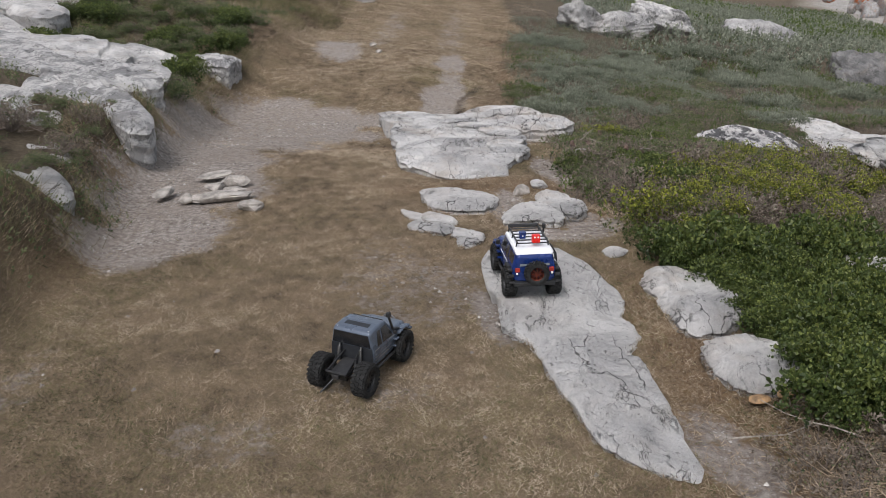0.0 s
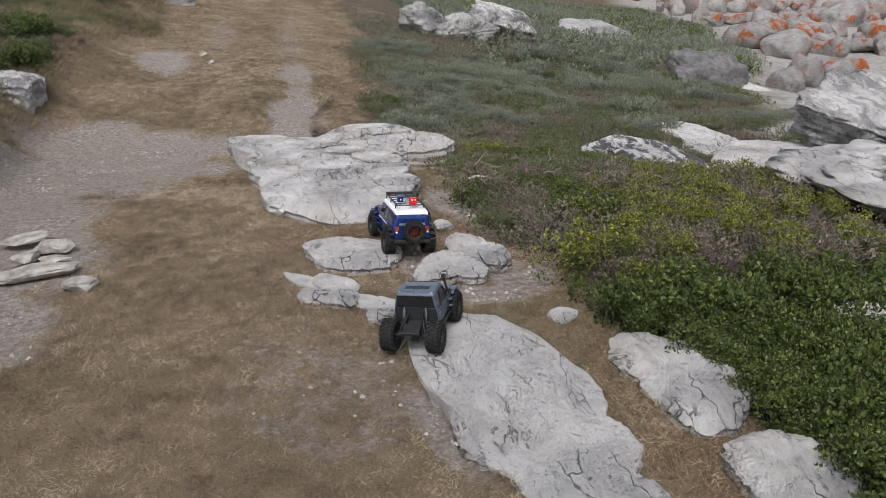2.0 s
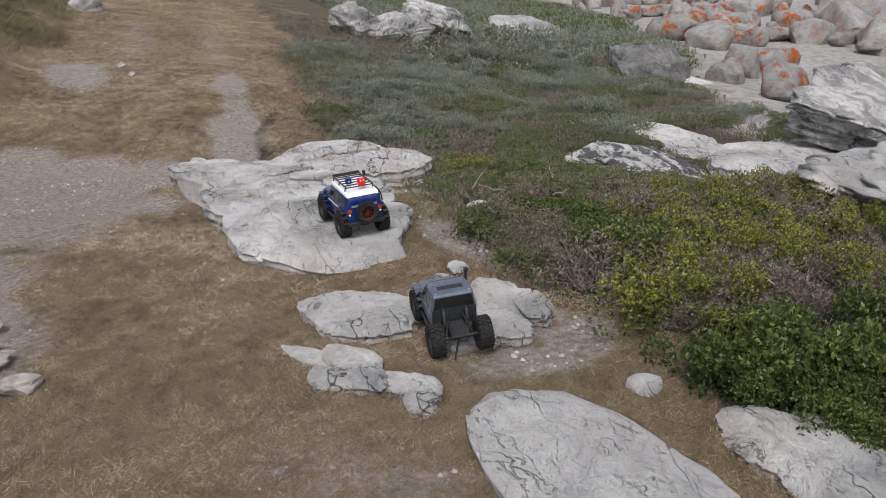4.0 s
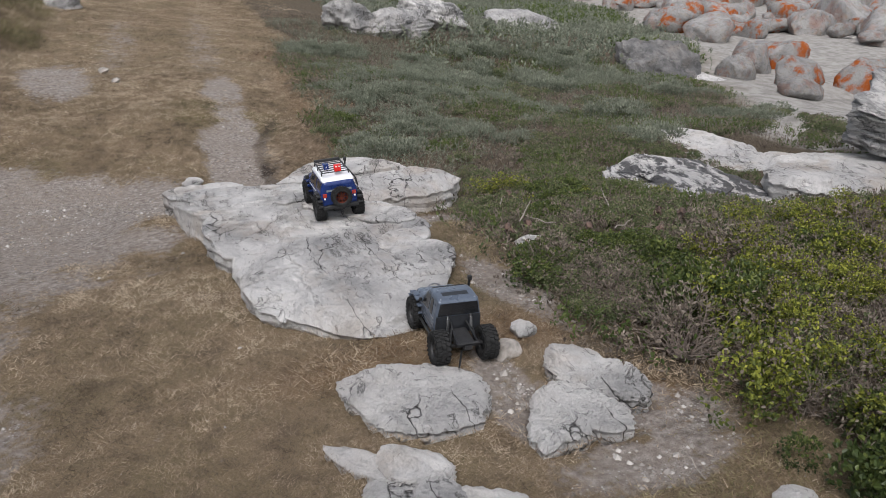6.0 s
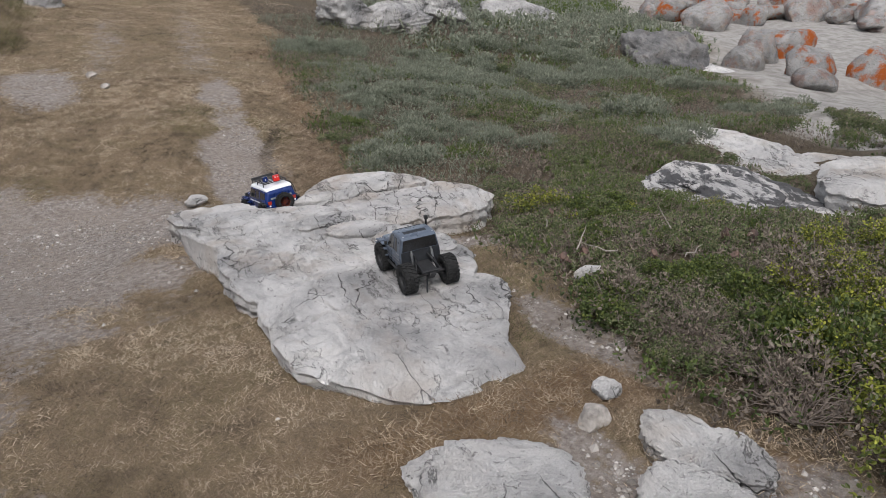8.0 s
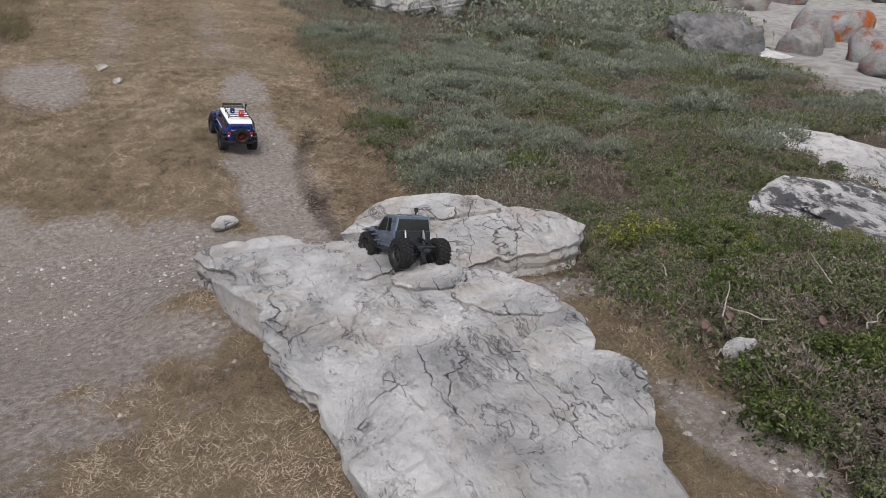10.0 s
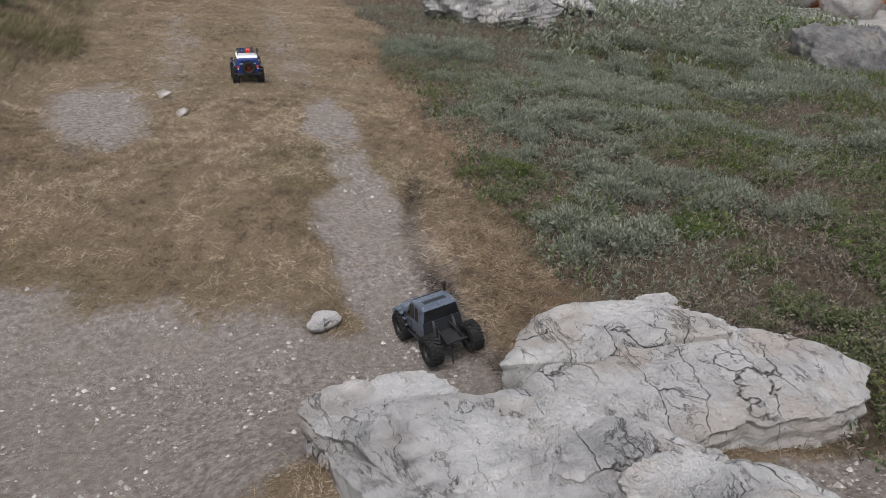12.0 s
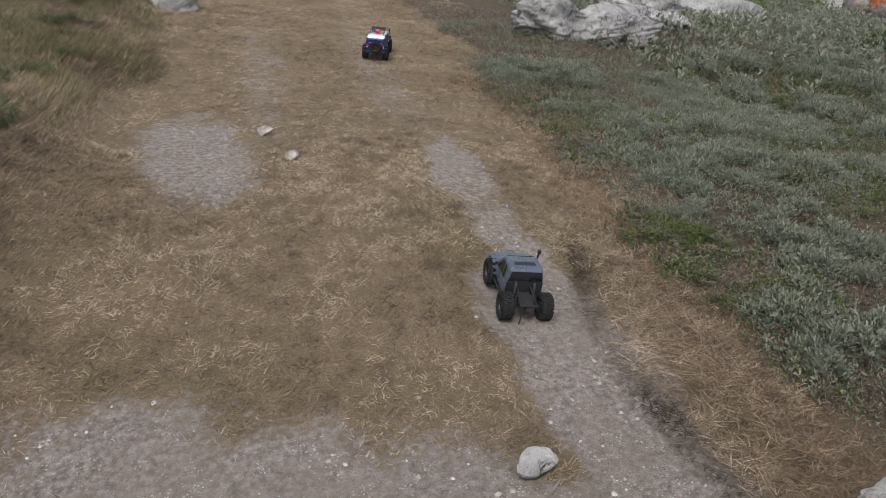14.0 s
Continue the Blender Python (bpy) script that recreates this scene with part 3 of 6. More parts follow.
    Slab([(0.07, 4.21), (0.15, 4.17), (0.19, 3.97), (0.13, 3.89), (0.1, 4.04)],
         0.01, (0, 0), 0.012, 0.2, 0.015, -60, 15).build("flat_stone", ROCK_SMOOTH, "low pale bedrock rib just above the grass", 30, 100)
    Slab([(1.04, 3.58), (1.12, 3.54), (1.2, 3.46), (1.3, 3.4), (1.34, 3.2), (1.3, 3.0), (1.13, 2.87), (1.03, 2.88), (1.0, 3.08), (0.98, 3.24)],
         0.07, (0.06, 0.0), 0.05, 0.3, 0.03, 75, 16).build("edge_rock", ROCK, "white-grey rock half under the green shrubs")
    Slab([(1.06, 2.8), (1.2, 2.83), (1.36, 2.72), (1.4, 2.55), (1.3, 2.45), (1.14, 2.44), (1.05, 2.54), (1.03, 2.66)],
         0.08, (0.06, 0.0), 0.06, 0.3, 0.03, 75, 17).build("edge_rock", ROCK, "white-grey rock half under the green shrubs")
    lichen = Slab([(2.27, 7.03), (2.6, 7.35), (2.9, 7.48), (3.11, 7.31), (3.25, 6.9), (3.4, 6.5), (3.2, 6.25), (2.75, 6.15), (2.6, 6.25), (2.5, 6.6), (2.4, 6.85)],
         -0.18, (-0.04, 0.08), 0.1, 0.2, 0.08, -35, 18).build("lichen_outcrop", ROCK_BLACK, "pale rock outcrop blotched with black lichen")
    Slab([(2.6, 7.2), (2.9, 7.35), (3.1, 7.0), (3.05, 6.6), (2.8, 6.5), (2.6, 6.8)],
         -0.155, (-0.04, 0.08), 0.03, 0.2, 0.05, -35, 46).build("ledge", ROCK_BLACK, "", 50, 160, lichen)
    Slab([(3.82, 8.75), (4.08, 8.8), (4.36, 8.32), (4.36, 7.8), (4.3, 7.24), (4.6, 6.8), (4.26, 6.43), (3.55, 6.39), (3.6, 6.81), (3.6, 7.4), (3.8, 8.1)],
         -0.36, (0.0, 0.03), 0.1, 0.25, 0.08, -60, 19).build("rock_outcrop", ROCK_WARM, "long pale weathered rock outcrop among grey-green shrubs")
    Slab([(3.2, 6.3), (3.4, 6.7), (3.85, 6.88), (4.3, 6.62), (4.22, 6.15), (3.6, 5.93)],
         -0.07, (0.0, -0.03), 0.06, 0.2, 0.05, -35, 27).build("rock_outcrop", ROCK_WARM, "low pale rock beside the lichen-blotched one", 50, 180)
    Slab([(-4.6, 8.0), (-3.56, 7.3), (-2.62, 6.25), (-2.08, 5.55), (-2.04, 5.32), (-2.16, 5.22), (-2.4, 5.5), (-3.1, 6.35), (-4.2, 7.2)],
         0.5, (-0.17, 0.0), 0.06, 0.15, 0.05, -48, 20, (-2.95, 6.4)).build("bank_outcrop", ROCK_LEFT, "long dappled pale rock rib jutting out of the bank", 60, 220)
    Slab([(-5.4, 9.6), (-4.36, 8.5), (-3.33, 7.2), (-2.72, 6.3), (-2.95, 6.4), (-3.6, 7.1), (-4.7, 8.4)],
         0.57, (-0.12, 0.0), 0.06, 0.2, 0.05, -50, 21, (-3.9, 7.75)).build("bank_outcrop", ROCK, "long pale rock rib on the bank behind the lower one")
    Slab([(-4.3, 9.3), (-3.8, 9.2), (-3.0, 8.2), (-2.6, 7.4), (-2.95, 7.4), (-3.7, 8.3)],
         0.42, (-0.1, 0.0), 0.06, 0.25, 0.05, -52, 22).build("bank_rock", ROCK, "smooth white-grey rock on the bank above the gravel")
    Slab([(-5.8, 10.8), (-5.2, 10.9), (-4.7, 9.9), (-4.41, 8.9), (-5.1, 9.5)], 0.85, (-0.05, 0.03), 0.12, 0.4, 0.05, -50, 23).build("bank_rock", ROCK, "white rock among shrubs at the top of the bank", 30, 100)
    Slab([(-3.0, 9.7), (-2.75, 9.75), (-2.45, 9.2), (-2.45, 8.95), (-2.65, 8.95), (-2.95, 9.35)], 0.24, (0, 0), 0.08, 0.4, 0.06, -55, 24).build("bank_rock", ROCK_LEFT, "dark-stained white rock at the foot of the green bank", 30, 100)
    Slab([(-3.4, 5.9), (-2.91, 5.45), (-2.52, 4.92), (-2.7, 4.95), (-3.2, 5.4)], 0.5, (-0.18, 0), 0.06, 0.25, 0.04, -48, 25).build("bank_rock", ROCK_LEFT, "narrow pale rock rib among brown shrubs", 30, 100)
    Slab([(-2.95, 4.9), (-2.38, 4.42), (-2.02, 4.0), (-2.22, 3.95), (-2.64, 4.35)], 0.36, (-0.2, 0), 0.06, 0.25, 0.04, -46, 26).build("bank_rock", ROCK, "narrow pale rock rib among brown shrubs and dry grass", 30, 100)


outcrops()
build_ground()


# ---------------------------------------------------------------- model trucks
RUBBER = plain("tyre_rubber", (0.018, 0.018, 0.018), 0.85, spec=0.25, vary=0.5, scale=90)
BLACK = plain("black_plastic", (0.02, 0.02, 0.021), 0.45, vary=0.4)
DARK_METAL = plain("dark_metal", (0.05, 0.05, 0.052), 0.4, 0.8, vary=0.3)
STEEL = plain("dull_steel", (0.35, 0.35, 0.36), 0.35, 1.0)
GREY_PAINT = plain("slate_blue_paint", (0.1, 0.122, 0.16), 0.3, 0.3, vary=0.12, scale=30)
GREY_MATT = plain("dark_slate_paint", (0.02, 0.022, 0.026), 0.5, 0.1, vary=0.25, scale=40)
BLUE_PAINT = plain("blue_paint", (0.008, 0.026, 0.13), 0.25, 0.1, vary=0.12, scale=25)
WHITE_PAINT = plain("white_paint", (0.75, 0.76, 0.78), 0.35, vary=0.05, scale=30)
GLASS_DARK = plain("tinted_glass", (0.012, 0.013, 0.015), 0.08, spec=0.7, vary=0.3)
GLASS_REAR = plain("pale_tinted_glass", (0.16, 0.18, 0.2), 0.15, spec=0.6)
RED_BOX = plain("red_plastic", (0.62, 0.015, 0.01), 0.3)
LAMP_RED = plain("red_lamp", (0.32, 0.03, 0.02), 0.25)
LAMP_WHITE = plain("clear_lamp", (0.8, 0.8, 0.78), 0.15)
ORANGE = plain("orange_metal", (0.1, 0.022, 0.012), 0.45, 0.5, vary=0.6)


def tyre_mesh(radius, width):
    """A knobbly tyre round the x axis: a bulged carcass with two staggered rows of lugs and side knobs."""
    bm = bmesh.new()
    h, hole = width / 2, radius * 0.56
    ring = [(-h * 0.8, hole), (-h, hole * 1.15), (-h * 1.03, radius * 0.8), (-h * 0.85, radius * 0.93), (0, radius * 0.95), (h * 0.85, radius * 0.93), (h * 1.03, radius * 0.8), (h, hole * 1.15), (h * 0.8, hole)]
    sides, loops = 36, []
    for k in range(sides):
        a = 2 * math.pi * k / sides
        loops.append([bm.verts.new((x, r * math.cos(a), r * math.sin(a))) for x, r in ring])
    for k in range(sides):
        a, b = loops[k], loops[(k + 1) % sides]
        for i in range(len(ring)):
            j = (i + 1) % len(ring)
            bm.faces.new((a[i], a[j], b[j], b[i]))
    lugs = 22
    for k in range(lugs):
        for side, shift, skew in ((-0.62, 0.0, 18), (0.0, 0.5, -8), (0.62, 0.0, -18)):
            a = 360 * (k + shift) / lugs
            m = pose(0, 0, 0, a) @ pose(side * h, 0, radius * 0.965, 0, 0, skew)
            wide, long = (0.56 * h, 0.7 * math.pi * 2 * radius / lugs * 0.8) if side else (0.5 * h, math.pi * 2 * radius / lugs * 0.5)
            fresh = bmesh.ops.create_cube(bm, size=1.0, matrix=m @ Matrix.Diagonal((wide, long, radius * 0.1, 1)))["verts"]
        for side in (-1, 1):
            m = pose(0, 0, 0, 360 * (k + 0.25) / lugs) @ pose(side * h * 1.02, 0, radius * 0.87)
            bmesh.ops.create_cube(bm, size=1.0, matrix=m @ Matrix.Diagonal((0.12 * h, radius * 0.13, radius * 0.12, 1)))
    return bm


def rim_mesh(radius, width, spokes=8):
    bm = bmesh.new()
    r, h = radius * 0.58, width / 2
    for x0, x1, ra, rb in ((-h * 0.85, -h * 0.55, r, r * 0.9), (h * 0.55, h * 0.85, r * 0.9, r), (-h * 0.6, h * 0.6, r * 0.86, r * 0.86)):
        bmesh.ops.create_cone(bm, cap_ends=False, segments=28, radius1=ra, radius2=rb, depth=x1 - x0, matrix=Matrix.Translation(((x0 + x1) / 2, 0, 0)) @ pose(0, 0, 0, 0, 90, 0))
    bmesh.ops.create_cone(bm, cap_ends=True, segments=20, radius1=r * 0.3, radius2=r * 0.24, depth=h * 1.2, matrix=pose(0, 0, 0, 0, 90, 0))
    for k in range(spokes):
        m = pose(0, 0, 0, 360 * k / spokes)
        for s in (-1, 1):
            fresh = bmesh.ops.create_cube(bm, size=1.0)["verts"]
            bmesh.ops.transform(bm, matrix=m @ pose(s * h * 0.5, 0, r * 0.55) @ Matrix.Diagonal((h * 0.16, r * 0.16, r * 0.75, 1)), verts=fresh)
    return bm


def wheel(parent, at, radius, width, trim, name="wheel"):
    hub = new(name)
    hub.parent, hub.location = parent, at
    part("tyre", tyre_mesh(radius, width), RUBBER, hub, "knobbly black rubber tyre", smooth=False)
    part("rim", rim_mesh(radius, width), trim, hub)
    return hub


class Shell:
    """A car body lofted through stations (y, sill z, belt z, top z, half width at the belt, half width at the top)."""

    def __init__(self, stations):
        self.s = np.array(stations, float)

    def at(self, y):
        return [float(np.interp(y, self.s[:, 0], self.s[:, k])) for k in range(1, 6)]

    def spot(self, y, f, side, out=0.0):
        """A place on the side: f 0 at the belt, 1 at the top, below 0 towards the sill."""
        sill, belt, top, wide, narrow = self.at(y)
        if f < 0:
            return Vector((side * (wide + out), y, belt + (belt - sill) * f))
        return Vector((side * (wide + (narrow - wide) * f + out), y, belt + (top - belt) * f))

    def mesh(self, bevel=0.008):
        bm = bmesh.new()
        rings = []
        for y, sill, belt, top, wide, narrow in self.s:
            rings.append([bm.verts.new(p) for p in ((-wide * 0.96, y, sill), (-wide, y, belt), (-narrow, y, top), (narrow, y, top), (wide, y, belt), (wide * 0.96, y, sill))])
        for a, b in zip(rings, rings[1:]):
            for i in range(6):
                j = (i + 1) % 6
                bm.faces.new((a[i], b[i], b[j], a[j]))
        bm.faces.new(rings[0])
        bm.faces.new(rings[-1][::-1])
        bmesh.ops.recalc_face_normals(bm, faces=bm.faces)
        sharp = [e for e in bm.edges if len(e.link_faces) == 2 and e.calc_face_angle(0) > radians(22)]
        bmesh.ops.bevel(bm, geom=sharp, offset=bevel, segments=3, affect="EDGES", profile=0.5)
        return bm

    def pane(self, corners, side, out=0.0015):
        """A thin panel on the side through (y, f) corners."""
        bm = bmesh.new()
        near = [bm.verts.new(self.spot(y, f, side, out)) for y, f in corners]
        far = [bm.verts.new(self.spot(y, f, side, -0.004)) for y, f in corners]
        bm.faces.new(near), bm.faces.new(far[::-1])
        for i in range(len(near)):
            j = (i + 1) % len(near)
            bm.faces.new((near[i], far[i], far[j], near[j]))
        bmesh.ops.recalc_face_normals(bm, faces=bm.faces)
        return bm


def plate(corners, thick):
    """A flat panel through four places, thickened along its normal."""
    bm = bmesh.new()
    p = [Vector(c) for c in corners]
    n = (p[1] - p[0]).cross(p[2] - p[0]).normalized() * thick
    a, b = [bm.verts.new(q) for q in p], [bm.verts.new(q - n) for q in p]
    bm.faces.new(a), bm.faces.new(b[::-1])
    for i in range(len(a)):
        j = (i + 1) % len(a)
        bm.faces.new((a[i], b[i], b[j], a[j]))
    bmesh.ops.recalc_face_normals(bm, faces=bm.faces)
    return bm


def running_gear(truck, base, track, r, w, trim):
    """Ladder frame, two axles, shocks, links and four wheels."""
    bm = bmesh.new()
    for s in (-1, 1):
        box(bm, s * 0.035 - 0.004, s * 0.035 + 0.004, -base - 0.03, base + 0.05, r + 0.008, r + 0.026, 0.002)
    for y in (-base, -0.05, 0.06, base):
        box(bm, -0.035, 0.035, y - 0.006, y + 0.006, r + 0.01, r + 0.022)
    box(bm, -0.03, 0.03, -0.06, 0.06, r - 0.012, r + 0.012, 0.005)
    part("chassis", bm, BLACK, truck)
    for y in (-base, base):
        bm = bmesh.new()
        rod(bm, (-track + w / 3, y, r), (track - w / 3, y, r), 0.009, sides=10)
        box(bm, -0.008, 0.028, y - 0.02, y + 0.02, r - 0.02, r + 0.018, 0.006)
        for s in (-1, 1):
            rod(bm, (s * 0.05, y, r), (s * 0.04, y * 0.35, r + 0.004), 0.0035, sides=6)
        part("axle", bm, DARK_METAL, truck)
        for s in (-1, 1):
            bm = bmesh.new()
            rod(bm, (s * 0.058, y, r), (s * 0.048, y * 0.86, r + 0.05), 0.0075, sides=10)
            rod(bm, (s * 0.05, y * 0.89, r + 0.04), (s * 0.046, y * 0.83, r + 0.066), 0.0045, sides=8)
            part("shock", bm, DARK_METAL, truck)
    return [wheel(truck, (s * track, y, r), r, w, trim) for y in (-base, base) for s in (-1, 1)]


def shrink(thing, k):
    """Brings a thing built in round numbers to its true size: every mesh and every seat of a part."""
    for ob in thing.children_recursive:
        ob.location = ob.location * k
        if ob.type == "MESH":
            ob.data.transform(Matrix.Scale(k, 4))


def grey_truck():
    truck = new("model_pickup")
    tagged(truck, "slate-blue radio-controlled crawler pickup with bobbed black tail", "toy truck")
    wheels = running_gear(truck, 0.16, 0.104, 0.072, 0.06, BLACK)
    s = Shell([(-0.084, 0.088, 0.15, 0.233, 0.101, 0.086), (-0.07, 0.084, 0.152, 0.243, 0.104, 0.088), (0.0, 0.082, 0.152, 0.245, 0.106, 0.088), (0.05, 0.082, 0.152, 0.241, 0.106, 0.086),
               (0.115, 0.085, 0.152, 0.178, 0.105, 0.09), (0.2, 0.1, 0.148, 0.168, 0.1, 0.086), (0.232, 0.108, 0.14, 0.156, 0.092, 0.076)])
    body = part("body", s.mesh(0.009), GREY_PAINT, truck, "slate-blue metallic painted body shell")
    part("tail_panel", plate([(-0.1, -0.0865, 0.09), (0.1, -0.0865, 0.09), (0.096, -0.0865, 0.17), (-0.096, -0.0865, 0.17)], 0.006), GREY_MATT, body, "dark matt cab back")
    part("rear_window", plate([(-0.09, -0.0875, 0.174), (0.09, -0.0875, 0.174), (0.08, -0.0868, 0.228), (-0.08, -0.0868, 0.228)], 0.007), GLASS_DARK, body)
    part("sunroof", plate([(-0.058, -0.056, 0.2425), (0.058, -0.056, 0.2425), (0.056, -0.016, 0.2465), (-0.056, -0.016, 0.2465)], 0.006), GREY_MATT, body, "dark roof panel")
    part("windscreen", plate([(0.074, 0.112, 0.183), (-0.074, 0.112, 0.183), (-0.07, 0.056, 0.2405), (0.07, 0.056, 0.2405)], 0.005), GLASS_DARK, body)
    for side in (-1, 1):
        part("window", s.pane([(-0.045, 0.16), (-0.01, 0.16), (-0.01, 0.82), (-0.032, 0.82)], side), GLASS_DARK, body)
        part("window", s.pane([(0.0, 0.16), (0.088, 0.16), (0.048, 0.82), (0.002, 0.82)], side), GLASS_DARK, body)
        for f in (0.04, -0.38, -0.6):
            part("stripe", s.pane([(-0.07, f), (0.1, f), (0.1, f + 0.05), (-0.07, f + 0.05)], side, 0.001), STEEL, body, "thin silver stripe")
        part("sill_bar", rod(bmesh.new(), (side * 0.108, -0.07, 0.078), (side * 0.108, 0.09, 0.078), 0.006), BLACK, truck)
        bm = bmesh.new()
        for k in range(7):
            a, b = radians(180 * k / 7 - 5), radians(180 * (k + 1) / 7 - 5)
            c = Vector((side * 0.108, 0.16, 0.088))
            box(bm, c.x - 0.014, c.x + 0.014, *(sorted((c.y + 0.084 * math.cos(a), c.y + 0.084 * math.cos(b)))), c.z + 0.072 * math.sin((a + b) / 2) - 0.004, c.z + 0.072 * math.sin((a + b) / 2) + 0.004, 0.003)
        part("wheel_arch", bm, GREY_PAINT, body)
        part("headlight", box(bmesh.new(), side * 0.062 - 0.013, side * 0.062 + 0.013, 0.228, 0.237, 0.124, 0.142, 0.003), LAMP_WHITE, body)
        part("mirror", box(bmesh.new(), side * 0.112 - 0.007, side * 0.112 + 0.007, 0.084, 0.094, 0.165, 0.18, 0.003), BLACK, body)
        part("roof_light", box(bmesh.new(), side * 0.074 - 0.004, side * 0.074 + 0.004, -0.07, -0.062, 0.236, 0.242, 0.001), LAMP_WHITE, body)
        part("wiper", rod(bmesh.new(), (side * 0.03, 0.128, 0.178), (side * 0.026, 0.12, 0.192), 0.0022, sides=6), BLACK, body)
    part("grille", box(bmesh.new(), -0.045, 0.045, 0.229, 0.237, 0.118, 0.144, 0.002), BLACK, body)
    bm = bmesh.new()
    rod(bm, (0.1, 0.15, 0.16), (0.103, 0.088, 0.188), 0.006)
    rod(bm, (0.103, 0.088, 0.186), (0.098, 0.062, 0.258), 0.0055)
    box(bm, 0.089, 0.107, 0.052, 0.07, 0.255, 0.276, 0.004)
    part("snorkel", bm, BLACK, body)
    bm = bmesh.new()
    box(bm, -0.1, 0.1, 0.236, 0.252, 0.082, 0.1, 0.005)
    part("front_bumper", bm, BLACK, truck)
    bm = bmesh.new()
    last = None
    for k in range(9):
        p = Vector((0.045 * math.cos(math.pi * k / 8), 0.244, 0.1 + 0.062 * math.sin(math.pi * k / 8)))
        if last:
            rod(bm, last, p, 0.004, sides=8)
        last = p
    part("bull_bar", bm, STEEL, truck, "silver hoop over the bumper")
    # bobbed tail: sloping deck between two struts, shock hoops and a drag link
    part("tail_deck", plate([(-0.03, -0.1, 0.118), (-0.038, -0.208, 0.096), (0.038, -0.208, 0.096), (0.03, -0.1, 0.118)], 0.008), BLACK, truck, "sloping black rear deck")
    for side in (-1, 1):
        bm = bmesh.new()
        rod(bm, (side * 0.034, -0.086, 0.142), (side * 0.045, -0.214, 0.106), 0.0048)
        rod(bm, (side * 0.045, -0.214, 0.106), (side * 0.038, -0.16, 0.088), 0.0048)
        part("tail_strut", bm, DARK_METAL, truck)
        bm = bmesh.new()
        rod(bm, (side * 0.052, -0.11, 0.104), (side * 0.05, -0.098, 0.165), 0.0075)
        rod(bm, (side * 0.05, -0.098, 0.16), (side * 0.05, -0.094, 0.176), 0.0045)
        part("shock", bm, STEEL, truck)
    bm = bmesh.new()
    rod(bm, (-0.047, -0.214, 0.108), (0.047, -0.214, 0.108), 0.0052)
    box(bm, -0.016, 0.016, -0.226, -0.21, 0.084, 0.102, 0.003)
    part("rear_bumper", bm, BLACK, truck)
    part("drag_link", rod(bmesh.new(), (-0.02, -0.2, 0.07), (-0.05, -0.262, 0.03), 0.004), DARK_METAL, truck, "loose link bar behind the tail")
    shrink(truck, 0.89)
    return truck, wheels


